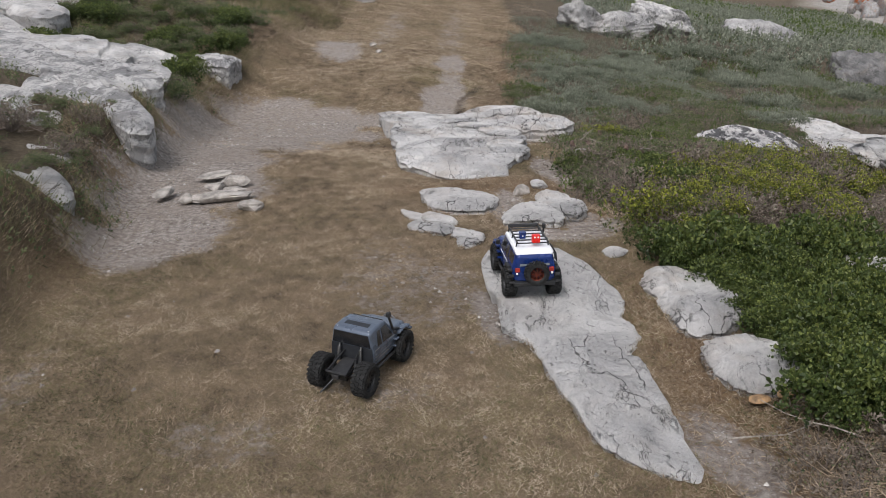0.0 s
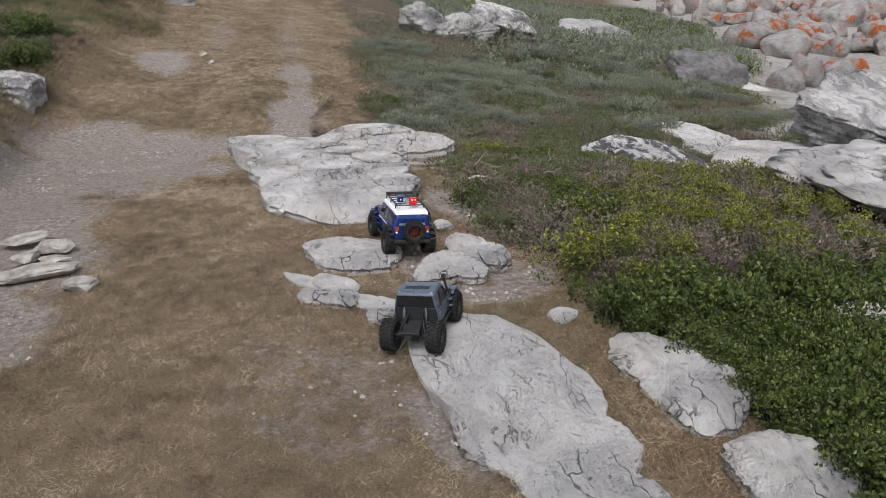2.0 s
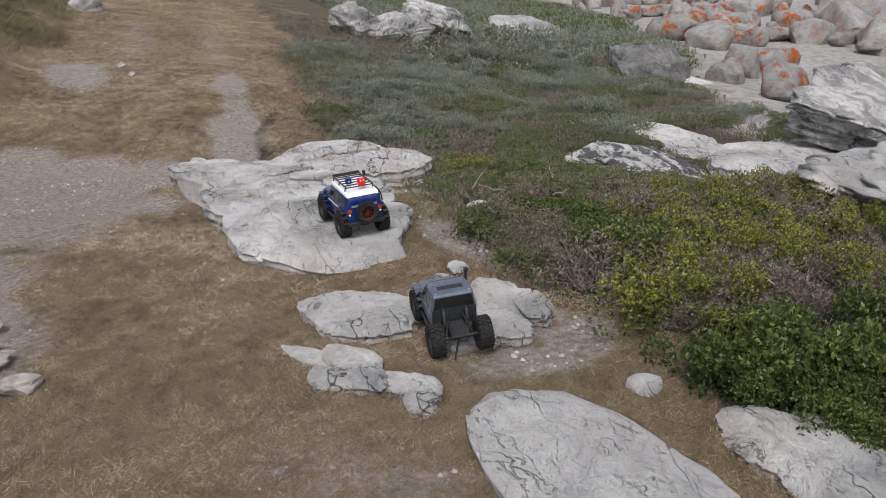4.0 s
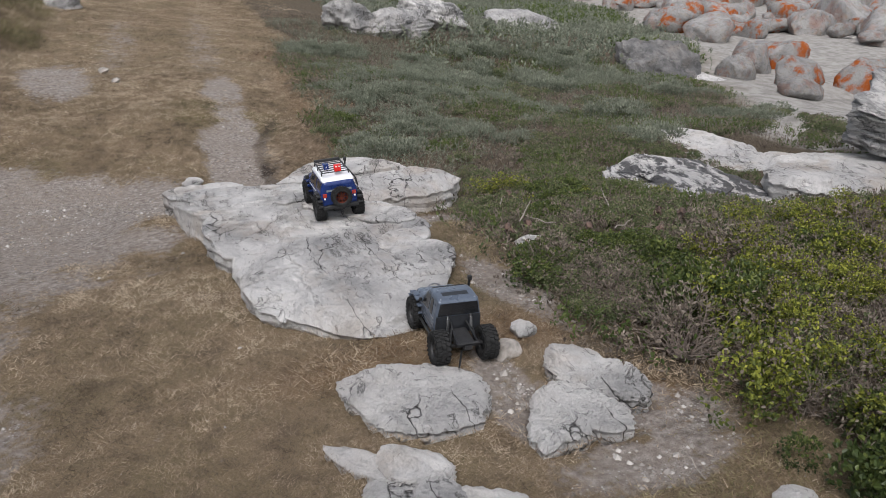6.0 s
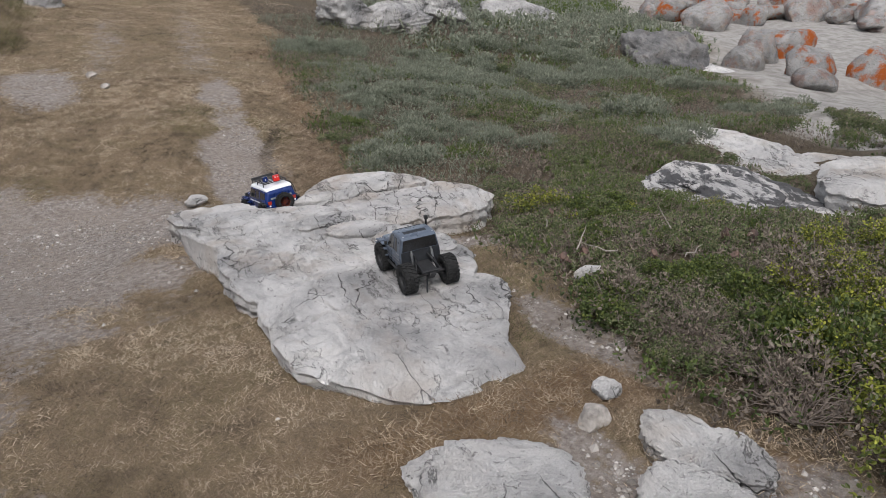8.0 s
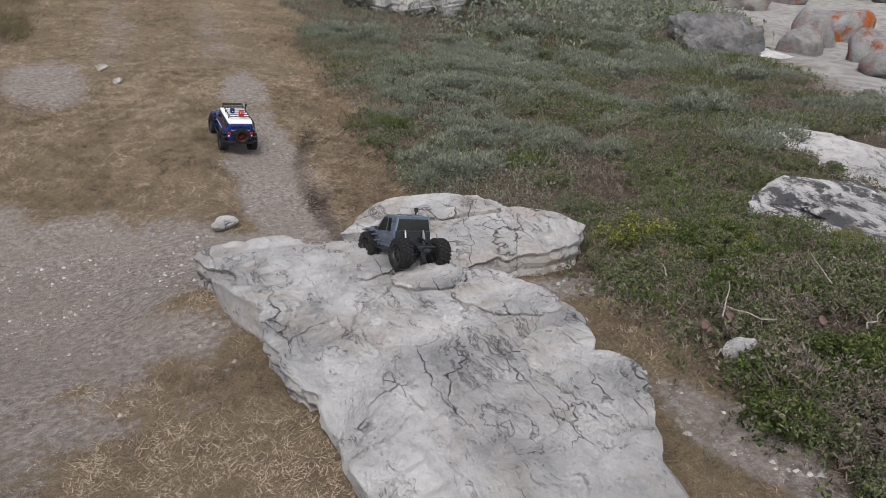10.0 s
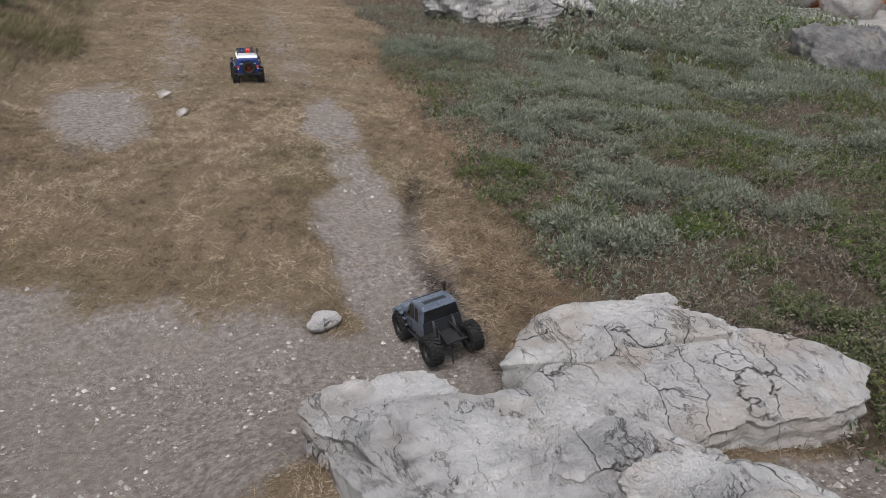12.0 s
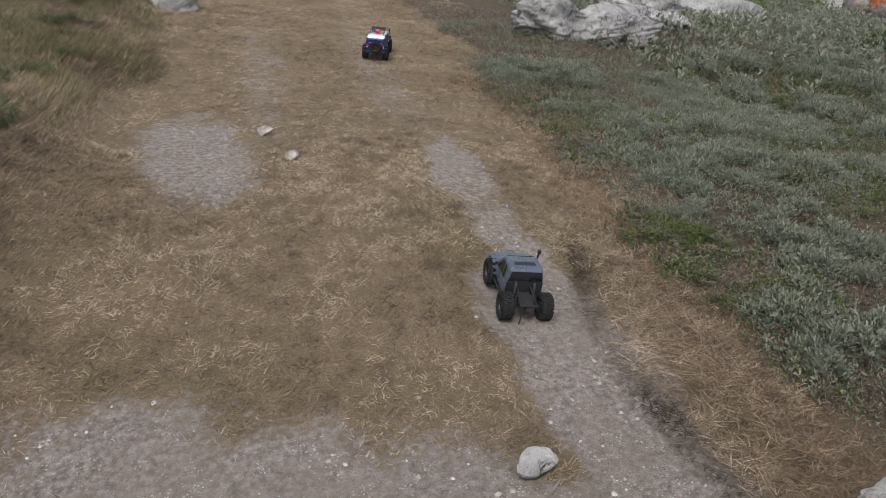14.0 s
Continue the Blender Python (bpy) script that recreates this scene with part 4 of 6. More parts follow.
def blue_truck():
    truck = new("model_suv")
    tagged(truck, "blue and white radio-controlled off-road wagon with roof rack", "toy truck")
    r = 0.066
    wheels = running_gear(truck, 0.155, 0.102, r, 0.052, DARK_METAL)
    s = Shell([(-0.215, 0.088, 0.15, 0.206, 0.094, 0.074), (-0.2, 0.082, 0.152, 0.222, 0.1, 0.08), (-0.12, 0.074, 0.152, 0.23, 0.103, 0.083), (0.02, 0.072, 0.152, 0.231, 0.103, 0.083), (0.062, 0.072, 0.151, 0.225, 0.103, 0.081),
               (0.098, 0.074, 0.15, 0.172, 0.102, 0.087), (0.195, 0.085, 0.143, 0.164, 0.098, 0.082), (0.222, 0.092, 0.136, 0.15, 0.09, 0.074)])
    body = part("body", s.mesh(0.009), BLUE_PAINT, truck, "glossy blue body shell")
    roof = Shell([(-0.206, 0.21, 0.216, 0.22, 0.083, 0.076), (-0.19, 0.212, 0.222, 0.231, 0.087, 0.08), (-0.1, 0.214, 0.226, 0.239, 0.088, 0.08), (0.03, 0.214, 0.226, 0.24, 0.088, 0.08), (0.068, 0.211, 0.219, 0.229, 0.086, 0.078)])
    part("roof", roof.mesh(0.006), WHITE_PAINT, body, "white roof panel")
    part("rear_window", plate([(-0.068, -0.2165, 0.164), (0.068, -0.2165, 0.164), (0.062, -0.2105, 0.206), (-0.062, -0.2105, 0.206)], 0.006), GLASS_REAR, body, "pale grey rear window")
    part("windscreen", plate([(0.072, 0.0985, 0.177), (-0.072, 0.0985, 0.177), (-0.068, 0.0665, 0.218), (0.068, 0.0665, 0.218)], 0.005), GLASS_DARK, body)
    for side in (-1, 1):
        part("window", s.pane([(-0.19, 0.2), (-0.112, 0.2), (-0.112, 0.74), (-0.18, 0.74)], side), GLASS_DARK, body)
        part("window", s.pane([(-0.095, 0.12), (-0.04, 0.12), (-0.04, 0.78), (-0.09, 0.78)], side), GLASS_DARK, body)
        part("window", s.pane([(-0.03, 0.12), (0.076, 0.12), (0.05, 0.78), (-0.03, 0.78)], side), GLASS_DARK, body)
        part("side_stripe", s.pane([(-0.1, -0.16), (0.07, -0.16), (0.07, -0.08), (-0.1, -0.08)], side, 0.001), WHITE_PAINT, body, "thin white stripe")
        part("tail_light", box(bmesh.new(), side * 0.078 - 0.011, side * 0.078 + 0.011, -0.2195, -0.205, 0.136, 0.156, 0.003), LAMP_RED, body, "red tail light")
        part("reflector", box(bmesh.new(), side * 0.08 - 0.005, side * 0.08 + 0.005, -0.2215, -0.207, 0.124, 0.133, 0.002), LAMP_WHITE, body)
        part("headlight", box(bmesh.new(), side * 0.06 - 0.014, side * 0.06 + 0.014, 0.217, 0.226, 0.116, 0.138, 0.004), LAMP_WHITE, body)
        part("mirror", box(bmesh.new(), side * 0.116 - 0.01, side * 0.116 + 0.01, 0.07, 0.084, 0.164, 0.186, 0.004), BLACK, body)
        part("side_step", rod(bmesh.new(), (side * 0.108, -0.08, 0.066), (side * 0.108, 0.08, 0.066), 0.006), BLACK, truck)
        for y in (-0.155, 0.155):
            bm = bmesh.new()
            for k in range(7):
                a, b = radians(180 * k / 7), radians(180 * (k + 1) / 7)
                y0, y1 = sorted((y + 0.08 * math.cos(a), y + 0.08 * math.cos(b)))
                z = 0.078 + 0.068 * math.sin((a + b) / 2)
                box(bm, side * 0.105 - 0.012, side * 0.105 + 0.012, y0, y1, z - 0.005, z + 0.005, 0.003)
            part("wheel_arch", bm, BLACK if y < 0 else BLUE_PAINT, body)
    part("grille", box(bmesh.new(), -0.044, 0.044, 0.219, 0.226, 0.112, 0.14, 0.002), BLACK, body)
    part("rear_bumper", box(bmesh.new(), -0.095, 0.095, -0.232, -0.21, 0.072, 0.092, 0.005), BLACK, truck)
    part("front_bumper", box(bmesh.new(), -0.1, 0.1, 0.22, 0.246, 0.074, 0.098, 0.006), BLACK, truck)
    spare = wheel(truck, (0.004, -0.243, 0.138), 0.055, 0.034, ORANGE, "spare_wheel")
    spare.rotation_euler = (0, 0, radians(90))
    part("spare_mount", rod(bmesh.new(), (0.004, -0.215, 0.138), (0.004, -0.24, 0.138), 0.014), BLACK, truck)
    rack = new("roof_rack")
    rack.parent = truck
    for side in (-1, 1):
        part("rail", rod(bmesh.new(), (side * 0.07, -0.165, 0.256), (side * 0.07, 0.055, 0.258), 0.0038), BLACK, rack)
        for y in (-0.15, -0.05, 0.04):
            part("foot", rod(bmesh.new(), (side * 0.07, y, 0.256), (side * 0.074, y, 0.232), 0.0032), BLACK, rack)
    for y in (-0.165, -0.125, -0.085, -0.045, -0.005, 0.03):
        part("crossbar", rod(bmesh.new(), (-0.07, y, 0.254), (0.07, y, 0.254), 0.003), BLACK, rack)
    part("light_bar", box(bmesh.new(), -0.072, 0.072, 0.05, 0.064, 0.252, 0.268, 0.004), BLACK, rack)
    jerry = part("canister", box(bmesh.new(), -0.004, 0.032, -0.168, -0.142, 0.252, 0.29, 0.004), RED_BOX, truck, "red canister strapped to the rack")
    for x in (0.006, 0.022):
        part("cap", rod(bmesh.new(), (x, -0.17, 0.281), (x, -0.163, 0.281), 0.0042), LAMP_WHITE, jerry)
    crate = part("crate", box(bmesh.new(), -0.05, -0.022, -0.11, -0.082, 0.254, 0.28, 0.003), BLUE_PAINT, truck, "small blue box on the rack")
    part("lid", box(bmesh.new(), -0.051, -0.021, -0.111, -0.081, 0.2805, 0.2845, 0.001), BLUE_PAINT, crate)
    part("badge", box(bmesh.new(), -0.0385, -0.0335, -0.1115, -0.109, 0.264, 0.271, 0.001), WHITE_PAINT, crate)
    bm = bmesh.new()
    for x, z in ((0.1, 0.0), (0.1, 0.03)):
        rod(bm, (0.086, -0.13 - z, 0.236), (0.108, -0.13 - z, 0.2), 0.0032)
        rod(bm, (0.108, -0.13 - z, 0.2), (0.114, -0.13 - z, 0.158), 0.0032)
    for k in range(3):
        rod(bm, (0.098 + 0.006 * k, -0.13, 0.216 - 0.025 * k), (0.098 + 0.006 * k, -0.16, 0.216 - 0.025 * k), 0.0025)
    part("side_ladder", bm, BLACK, truck)
    bm = bmesh.new()
    rod(bm, (0.1, 0.1, 0.165), (0.105, 0.075, 0.24), 0.005)
    box(bm, 0.096, 0.112, 0.066, 0.084, 0.238, 0.258, 0.004)
    part("snorkel", bm, BLACK, body)
    return truck, wheels


GREY, GREY_WHEELS = grey_truck()
BLUE, BLUE_WHEELS = blue_truck()


# ---------------------------------------------------------------- plants
RNG = np.random.default_rng(7)


def unit(v):
    return v / np.maximum(np.linalg.norm(v, axis=-1, keepdims=True), 1e-9)


def leaves(spots, up, long, wide, cup=0.25, rng=None):
    """Small folded leaves: points and triangles for a leaf at each spot that points along up, with a tint per leaf."""
    rng = rng or RNG
    n = len(spots)
    up = unit(up)
    side = unit(np.cross(up, unit(rng.normal(size=(n, 3)))))
    lift = np.cross(side, up) * (cup * wide)[:, None]
    w, mid = (wide / 2)[:, None], np.array([0.0, 0.38, 0.78, 1.0])
    a, c, d, b = (spots + up * (k * long)[:, None] for k in mid)
    pts = np.stack([a, c - side * w + lift, d - side * w * 0.8 + lift, b, d + side * w * 0.8 + lift, c + side * w + lift], 1).reshape(-1, 3)
    k = np.arange(n)[:, None] * 6
    quad = np.concatenate([k + (0, 1, 2, 3), k + (0, 3, 4, 5)], 1).reshape(-1, 4)
    return pts, quad, np.repeat(rng.random(n), 6)


def blades(spots, lean, long, wide, rng=None):
    """Grass: one slim triangle for each blade."""
    rng = rng or RNG
    side = unit(np.cross(lean, rng.normal(size=lean.shape))) * (wide / 2)[:, None]
    pts = np.stack([spots - side, spots + side, spots + lean * long[:, None]], 1).reshape(-1, 3)
    return pts, np.arange(len(spots) * 3).reshape(-1, 3), np.repeat(rng.random(len(spots)), 3)


def twigs(bm, rng, reach, high, count, thick=0.004):
    """Bare branching stems from the foot outwards."""
    for _ in range(count):
        a = rng.uniform(0, 2 * math.pi)
        p, d = Vector((0, 0, -0.03)), Vector((math.cos(a), math.sin(a), rng.uniform(0.5, 1.4))).normalized()
        r = thick
        for k in range(4):
            q = p + d * rng.uniform(0.2, 0.36) * reach
            q.z = min(q.z, high)
            rod(bm, p, q, r, r * 0.72, sides=4)
            p, r = q, r * 0.72
            d = (d + Vector(rng.normal(0, 0.45, 3).tolist())).normalized()
            if k > 0:
                e = (d + Vector(rng.normal(0, 0.8, 3).tolist())).normalized()
                rod(bm, p, p + e * 0.16 * reach, r * 0.7, r * 0.3, sides=3)


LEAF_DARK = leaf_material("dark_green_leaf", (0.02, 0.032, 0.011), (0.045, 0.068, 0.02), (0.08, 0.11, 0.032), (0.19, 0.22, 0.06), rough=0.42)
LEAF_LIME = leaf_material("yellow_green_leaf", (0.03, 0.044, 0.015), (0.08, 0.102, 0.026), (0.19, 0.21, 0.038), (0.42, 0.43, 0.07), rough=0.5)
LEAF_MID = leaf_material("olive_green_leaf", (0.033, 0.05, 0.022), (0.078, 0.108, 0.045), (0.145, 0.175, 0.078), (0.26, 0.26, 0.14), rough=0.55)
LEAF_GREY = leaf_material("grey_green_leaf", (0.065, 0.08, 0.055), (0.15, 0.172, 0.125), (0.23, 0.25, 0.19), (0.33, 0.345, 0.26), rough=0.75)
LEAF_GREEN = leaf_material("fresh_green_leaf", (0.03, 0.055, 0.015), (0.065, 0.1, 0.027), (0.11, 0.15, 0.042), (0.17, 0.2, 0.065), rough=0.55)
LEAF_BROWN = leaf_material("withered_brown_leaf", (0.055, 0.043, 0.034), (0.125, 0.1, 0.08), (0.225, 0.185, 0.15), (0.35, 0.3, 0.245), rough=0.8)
STRAW = leaf_material("straw", (0.1, 0.075, 0.05), (0.23, 0.174, 0.121), (0.38, 0.295, 0.21), (0.58, 0.48, 0.365), rough=0.8, thin=0.2)
STRAW_RED = leaf_material("rusty_straw", (0.088, 0.06, 0.04), (0.2, 0.142, 0.095), (0.34, 0.258, 0.178), (0.53, 0.43, 0.31), rough=0.8, thin=0.2)
STRAW_GREEN = leaf_material("half_green_grass", (0.06, 0.06, 0.026), (0.13, 0.125, 0.056), (0.215, 0.19, 0.095), (0.36, 0.31, 0.175), rough=0.8, thin=0.2)
BARK = plain("grey_bark", (0.16, 0.13, 0.11), 0.9, vary=0.4, scale=120)


def shrub_kind(name, material, label, seed, high=0.2, count=2600, leaf=(0.018, 0.013), lobes=7, stems=12, fleck=None, rosette=0.5):
    """One rounded shrub, 0.3 m in radius: leaf-covered lobes of uneven size over a tangle of stems."""
    rng = np.random.default_rng(seed)
    thing = new(name)
    tagged(thing, label, "shrub")
    mid = np.stack([rng.normal(0, 0.13, lobes), rng.normal(0, 0.13, lobes), rng.uniform(0.25, 0.62, lobes) * high], 1)
    size = rng.uniform(0.08, 0.15, lobes)
    pick = rng.integers(0, lobes, count // 4)
    out = unit(rng.normal(size=(count // 4, 3)) + (0, 0, 0.55))
    root = mid[pick] + out * size[pick][:, None] * rng.uniform(0.55, 1.08, (count // 4, 1)) * (1, 1, high / 0.2 * 0.85)
    root[:, 2] = np.maximum(root[:, 2], 0.008)
    spots = np.repeat(root, 4, 0) + rng.normal(0, leaf[0] * 0.3, (len(root) * 4, 3))
    aim = np.repeat(unit(out + (0, 0, 0.5)), 4, 0) * (1 - rosette) + unit(rng.normal(size=(len(spots), 3)) + (0, 0, 0.3)) * (0.55 + rosette)
    k = rng.uniform(0.6, 1.3, len(spots))
    pts, tri, tint = leaves(spots, aim, leaf[0] * k, leaf[1] * k, rng=rng)
    # Shade low in the shrub, put into the leaf tint over a random tone.
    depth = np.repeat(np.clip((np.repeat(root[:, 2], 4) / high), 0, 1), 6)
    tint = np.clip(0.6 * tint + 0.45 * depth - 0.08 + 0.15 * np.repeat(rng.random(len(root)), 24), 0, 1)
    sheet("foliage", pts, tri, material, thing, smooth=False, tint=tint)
    if fleck:
        n = count // 9
        pick = rng.integers(0, lobes, n)
        out = unit(rng.normal(size=(n, 3)) + (0, 0, 0.9))
        p, t, c = leaves(mid[pick] + out * size[pick][:, None] * (1, 1, high / 0.2), out + rng.normal(0, 0.4, (n, 3)), rng.uniform(0.7, 1.2, n) * leaf[0], rng.uniform(0.7, 1.2, n) * leaf[1], rng=rng)
        sheet("withered_foliage", p, t, fleck, thing, smooth=False, tint=c)
    bm = bmesh.new()
    twigs(bm, rng, 0.24, high * 1.15, stems)
    part("branchwork", bm, BARK, thing)
    return thing


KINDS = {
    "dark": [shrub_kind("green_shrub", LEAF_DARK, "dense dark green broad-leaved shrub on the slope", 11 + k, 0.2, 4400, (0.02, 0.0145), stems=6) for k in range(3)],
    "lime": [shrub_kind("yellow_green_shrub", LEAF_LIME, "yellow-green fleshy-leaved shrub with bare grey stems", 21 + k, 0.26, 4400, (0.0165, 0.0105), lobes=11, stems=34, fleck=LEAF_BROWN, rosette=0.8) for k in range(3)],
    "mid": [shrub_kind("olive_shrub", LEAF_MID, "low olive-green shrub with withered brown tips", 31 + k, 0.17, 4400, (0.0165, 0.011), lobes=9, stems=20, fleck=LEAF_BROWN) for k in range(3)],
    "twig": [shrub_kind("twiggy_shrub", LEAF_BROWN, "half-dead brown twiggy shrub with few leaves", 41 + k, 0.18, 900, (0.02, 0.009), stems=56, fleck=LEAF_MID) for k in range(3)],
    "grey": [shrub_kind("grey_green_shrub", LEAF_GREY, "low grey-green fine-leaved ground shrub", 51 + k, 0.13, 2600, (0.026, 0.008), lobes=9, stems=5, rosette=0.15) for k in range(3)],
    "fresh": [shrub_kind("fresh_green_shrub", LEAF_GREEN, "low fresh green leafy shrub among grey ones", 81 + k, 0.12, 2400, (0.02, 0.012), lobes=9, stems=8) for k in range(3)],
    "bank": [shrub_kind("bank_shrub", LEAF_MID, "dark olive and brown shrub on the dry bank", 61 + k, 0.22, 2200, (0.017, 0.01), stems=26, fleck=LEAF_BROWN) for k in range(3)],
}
GROUPS = {"fresh": "fresh green shrubs", "dark": "green shrubs beside the track", "lime": "yellow-green shrubs", "mid": "olive shrubs", "twig": "dead twiggy shrubs", "grey": "grey-green shrubs", "bank": "shrubs on the bank"}


def blocked(x, y, by=0.7):
    """Whether an outcrop covers the place."""
    for rock in ROCKS:
        if math.hypot(x - rock.c[0], y - rock.c[1]) < rock.size and rock.share(x, y)[0] < by:
            return True
    return False


USED = {k: 0 for k in KINDS}


def plant(kind, x, y, size, rise=0.0, squat=1.0):
    base = KINDS[kind][USED[kind] % 3]
    m = pose(x, y, float(land(x, y)) + rise - 0.02, 0, 0, RNG.uniform(0, 360)) @ Matrix.Diagonal((size / 0.3, size / 0.3, size / 0.3 * squat, 1))
    if USED[kind] < 3:
        base.matrix_basis = m
        ob = base
    else:
        ob = copy_thing(base, m)
    USED[kind] += 1
    tagged(ob, group=GROUPS[kind])


def scatter(kind, x0, x1, y0, y1, gap, size, rise=0.0, squat=1.0, clear=0.12, keep=None):
    """Shrubs of one kind over a stretch of the plan, on a jittered grid, off the track and the rocks."""
    for gx in np.arange(x0, x1, gap):
        for gy in np.arange(y0, y1, gap):
            x, y = gx + RNG.uniform(-0.4, 0.4) * gap, gy + RNG.uniform(-0.4, 0.4) * gap
            if bank_edge(y) - clear < x < brush_edge(y) + clear or blocked(x, y) or (keep and float(keep(x, y)) < RNG.random()):
                continue
            plant(kind, x, y, size * RNG.uniform(0.75, 1.25), rise, squat)


# beside the flat rock: dark green mass
scatter("dark", 1.4, 2.6, 2.25, 3.75, 0.23, 0.24, 0.03, 1.1)
scatter("dark", 1.2, 1.6, 2.4, 3.9, 0.2, 0.17, 0.03, 1.0, -0.1)
# yellow-green and twiggy belt
scatter("twig", 1.2, 2.8, 3.95, 5.4, 0.3, 0.26, 0.03)
scatter("mid", 1.15, 2.6, 3.8, 4.5, 0.36, 0.2)
scatter("lime", 1.35, 2.7, 4.25, 4.75, 0.38, 0.25, 0.02)
scatter("lime", 1.7, 3.1, 4.7, 5.5, 0.32, 0.26, 0.02, 0.95)
scatter("twig", 1.1, 2.0, 1.5, 2.3, 0.26, 0.24, 0.0, 1.0, 0.05)
scatter("mid", 2.5, 4.0, 5.3, 6.0, 0.34, 0.2, 0.0, 0.7)
scatter("dark", 1.5, 2.4, 4.8, 5.4, 0.36, 0.24)
# low mixed cover towards the slab
scatter("mid", 0.85, 2.4, 4.9, 7.3, 0.21, 0.22, 0.0, 0.85)
scatter("dark", 0.85, 2.2, 5.2, 7.0, 0.4, 0.17, 0.0, 0.8)
scatter("twig", 0.95, 2.3, 5.0, 6.6, 0.45, 0.22)
scatter("lime", 1.7, 2.3, 6.4, 7.3, 0.5, 0.2, 0.0, 0.8)
# grey-green slope
def silver(x, y):
    return 0.9 * step(0.42, 0.54, grain(0.45 * (x - y), 0.9 * (x + y), 0.8, 4, 41)) * step(7.4, 8.6, y - 0.2 * x)


def lush(x, y):
    patch = np.maximum(spot(x, y, 1.15, 11.4, 0.45, 0.4), spot(x, y, 2.2, 11.6, 0.5, 0.3))
    return np.maximum(patch, 0.8 * step(0.52, 0.62, grain(x, y, 0.9, 2, 43)) * step(13.0, 11.0, y))


scatter("grey", 0.95, 3.4, 7.9, 14.0, 0.34, 0.26, keep=silver)
scatter("grey", 3.4, 6.6, 7.4, 14.5, 0.5, 0.34, keep=silver)
scatter("fresh", 1.0, 3.4, 6.9, 13.0, 0.27, 0.22, keep=lush)
scatter("mid", 1.0, 3.6, 7.2, 11.0, 0.34, 0.23, squat=0.85, keep=lambda x, y: 0.75 * (1 - silver(x, y)))
scatter("twig", 1.0, 4.2, 7.4, 14.0, 0.4, 0.24, squat=0.7, keep=lambda x, y: 0.55 * (1 - silver(x, y)))
scatter("mid", 3.4, 6.4, 8.0, 14.5, 0.6, 0.3, squat=0.8, keep=lambda x, y: 0.6 * (1 - silver(x, y)))
for x, y in ((1.36, 3.38), (1.4, 3.12), (1.4, 2.86), (1.46, 2.6), (1.3, 3.55), (1.22, 3.68), (1.48, 2.36), (1.3, 3.2), (1.42, 2.98)):
    plant("dark", x, y, 0.19, 0.04)
# left bank
scatter("bank", -2.75, -2.0, 4.1, 5.2, 0.24, 0.19, 0.02, 0.85)
scatter("bank", -4.2, -2.05, 3.2, 5.7, 0.36, 0.24, 0.0, 0.75)
scatter("bank", -3.4, -2.1, 5.7, 7.4, 0.45, 0.16, 0.0, 0.6)
scatter("twig", -3.2, -1.95, 2.6, 5.4, 0.42, 0.24)
scatter("mid", -4.6, -2.4, 7.6, 11.5, 0.42, 0.3)
scatter("dark", -4.6, -2.5, 8.4, 11.2, 0.6, 0.28)
scatter("bank", -4.6, -2.7, 11.2, 16.0, 0.6, 0.34)


def carpet(name, material, label, x0, x1, y0, y1, per_m2, keep, long, wide, upright=1.0, seed=0, sprig=7):
    """Countless small upright sprigs over the ground where keep(x, y) allows them."""
    rng = np.random.default_rng(seed)
    n = int((x1 - x0) * (y1 - y0) * per_m2)
    x, y = rng.uniform(x0, x1, n), rng.uniform(y0, y1, n)
    ok = rng.random(n) < keep(x, y)
    for rock in ROCKS:
        ok &= rock.share(x, y) > 0.97
    x, y = x[ok], y[ok]
    n = len(x)
    hump = 0.1 * (grain(x, y, 0.6, 3, 6) - 0.45) * BRUSH(x, y)
    tall = long * (0.5 + 1.1 * grain(x, y, 0.35, 2, seed))
    lean = unit(np.stack([rng.normal(0, 0.35, n), rng.normal(0, 0.35, n), np.full(n, upright)], 1))
    root = np.stack([x, y, land(x, y) + hump], 1)
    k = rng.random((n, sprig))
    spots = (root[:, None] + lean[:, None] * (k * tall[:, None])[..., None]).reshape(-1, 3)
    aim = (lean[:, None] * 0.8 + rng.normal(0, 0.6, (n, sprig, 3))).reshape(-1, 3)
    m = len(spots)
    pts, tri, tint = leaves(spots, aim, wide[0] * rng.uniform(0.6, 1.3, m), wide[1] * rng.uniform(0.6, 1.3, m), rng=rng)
    # Random tone per sprig, plus shade towards its foot painted into the tint.
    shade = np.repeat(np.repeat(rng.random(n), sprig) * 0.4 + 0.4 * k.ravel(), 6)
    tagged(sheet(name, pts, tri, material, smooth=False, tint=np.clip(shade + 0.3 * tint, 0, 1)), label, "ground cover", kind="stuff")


def slope(x, y):
    return BRUSH(x, y) * (x > 0) * (1 - shore(x, y))


def greyness(x, y):
    return slope(x, y) * step(7.2, 8.4, y - 0.3 * (x - 1)) * (0.08 + 0.85 * step(0.42, 0.54, grain(0.45 * (x - y), 0.9 * (x + y), 0.8, 4, 41)))


def greenness(x, y):
    patch = np.maximum(spot(x, y, 1.15, 11.4, 0.45, 0.4), spot(x, y, 2.2, 11.6, 0.5, 0.3))
    patch = np.maximum(patch, 0.7 * step(0.52, 0.64, grain(x, y, 0.9, 2, 43)) * step(13.5, 11.5, y))
    far = 0.8 * step(13.0, 14.0, y + 0.2 * x) * step(0.4, 0.6, grain(x, y, 2.5, 2, 44)) * step(3.0, 4.5, x)
    return slope(x, y) * np.clip(patch + far, 0, 1)


def oldness(x, y):
    return slope(x, y) * (0.5 + 0.5 * step(0.44, 0.58, grain(x, y, 1.2, 3, 45)))


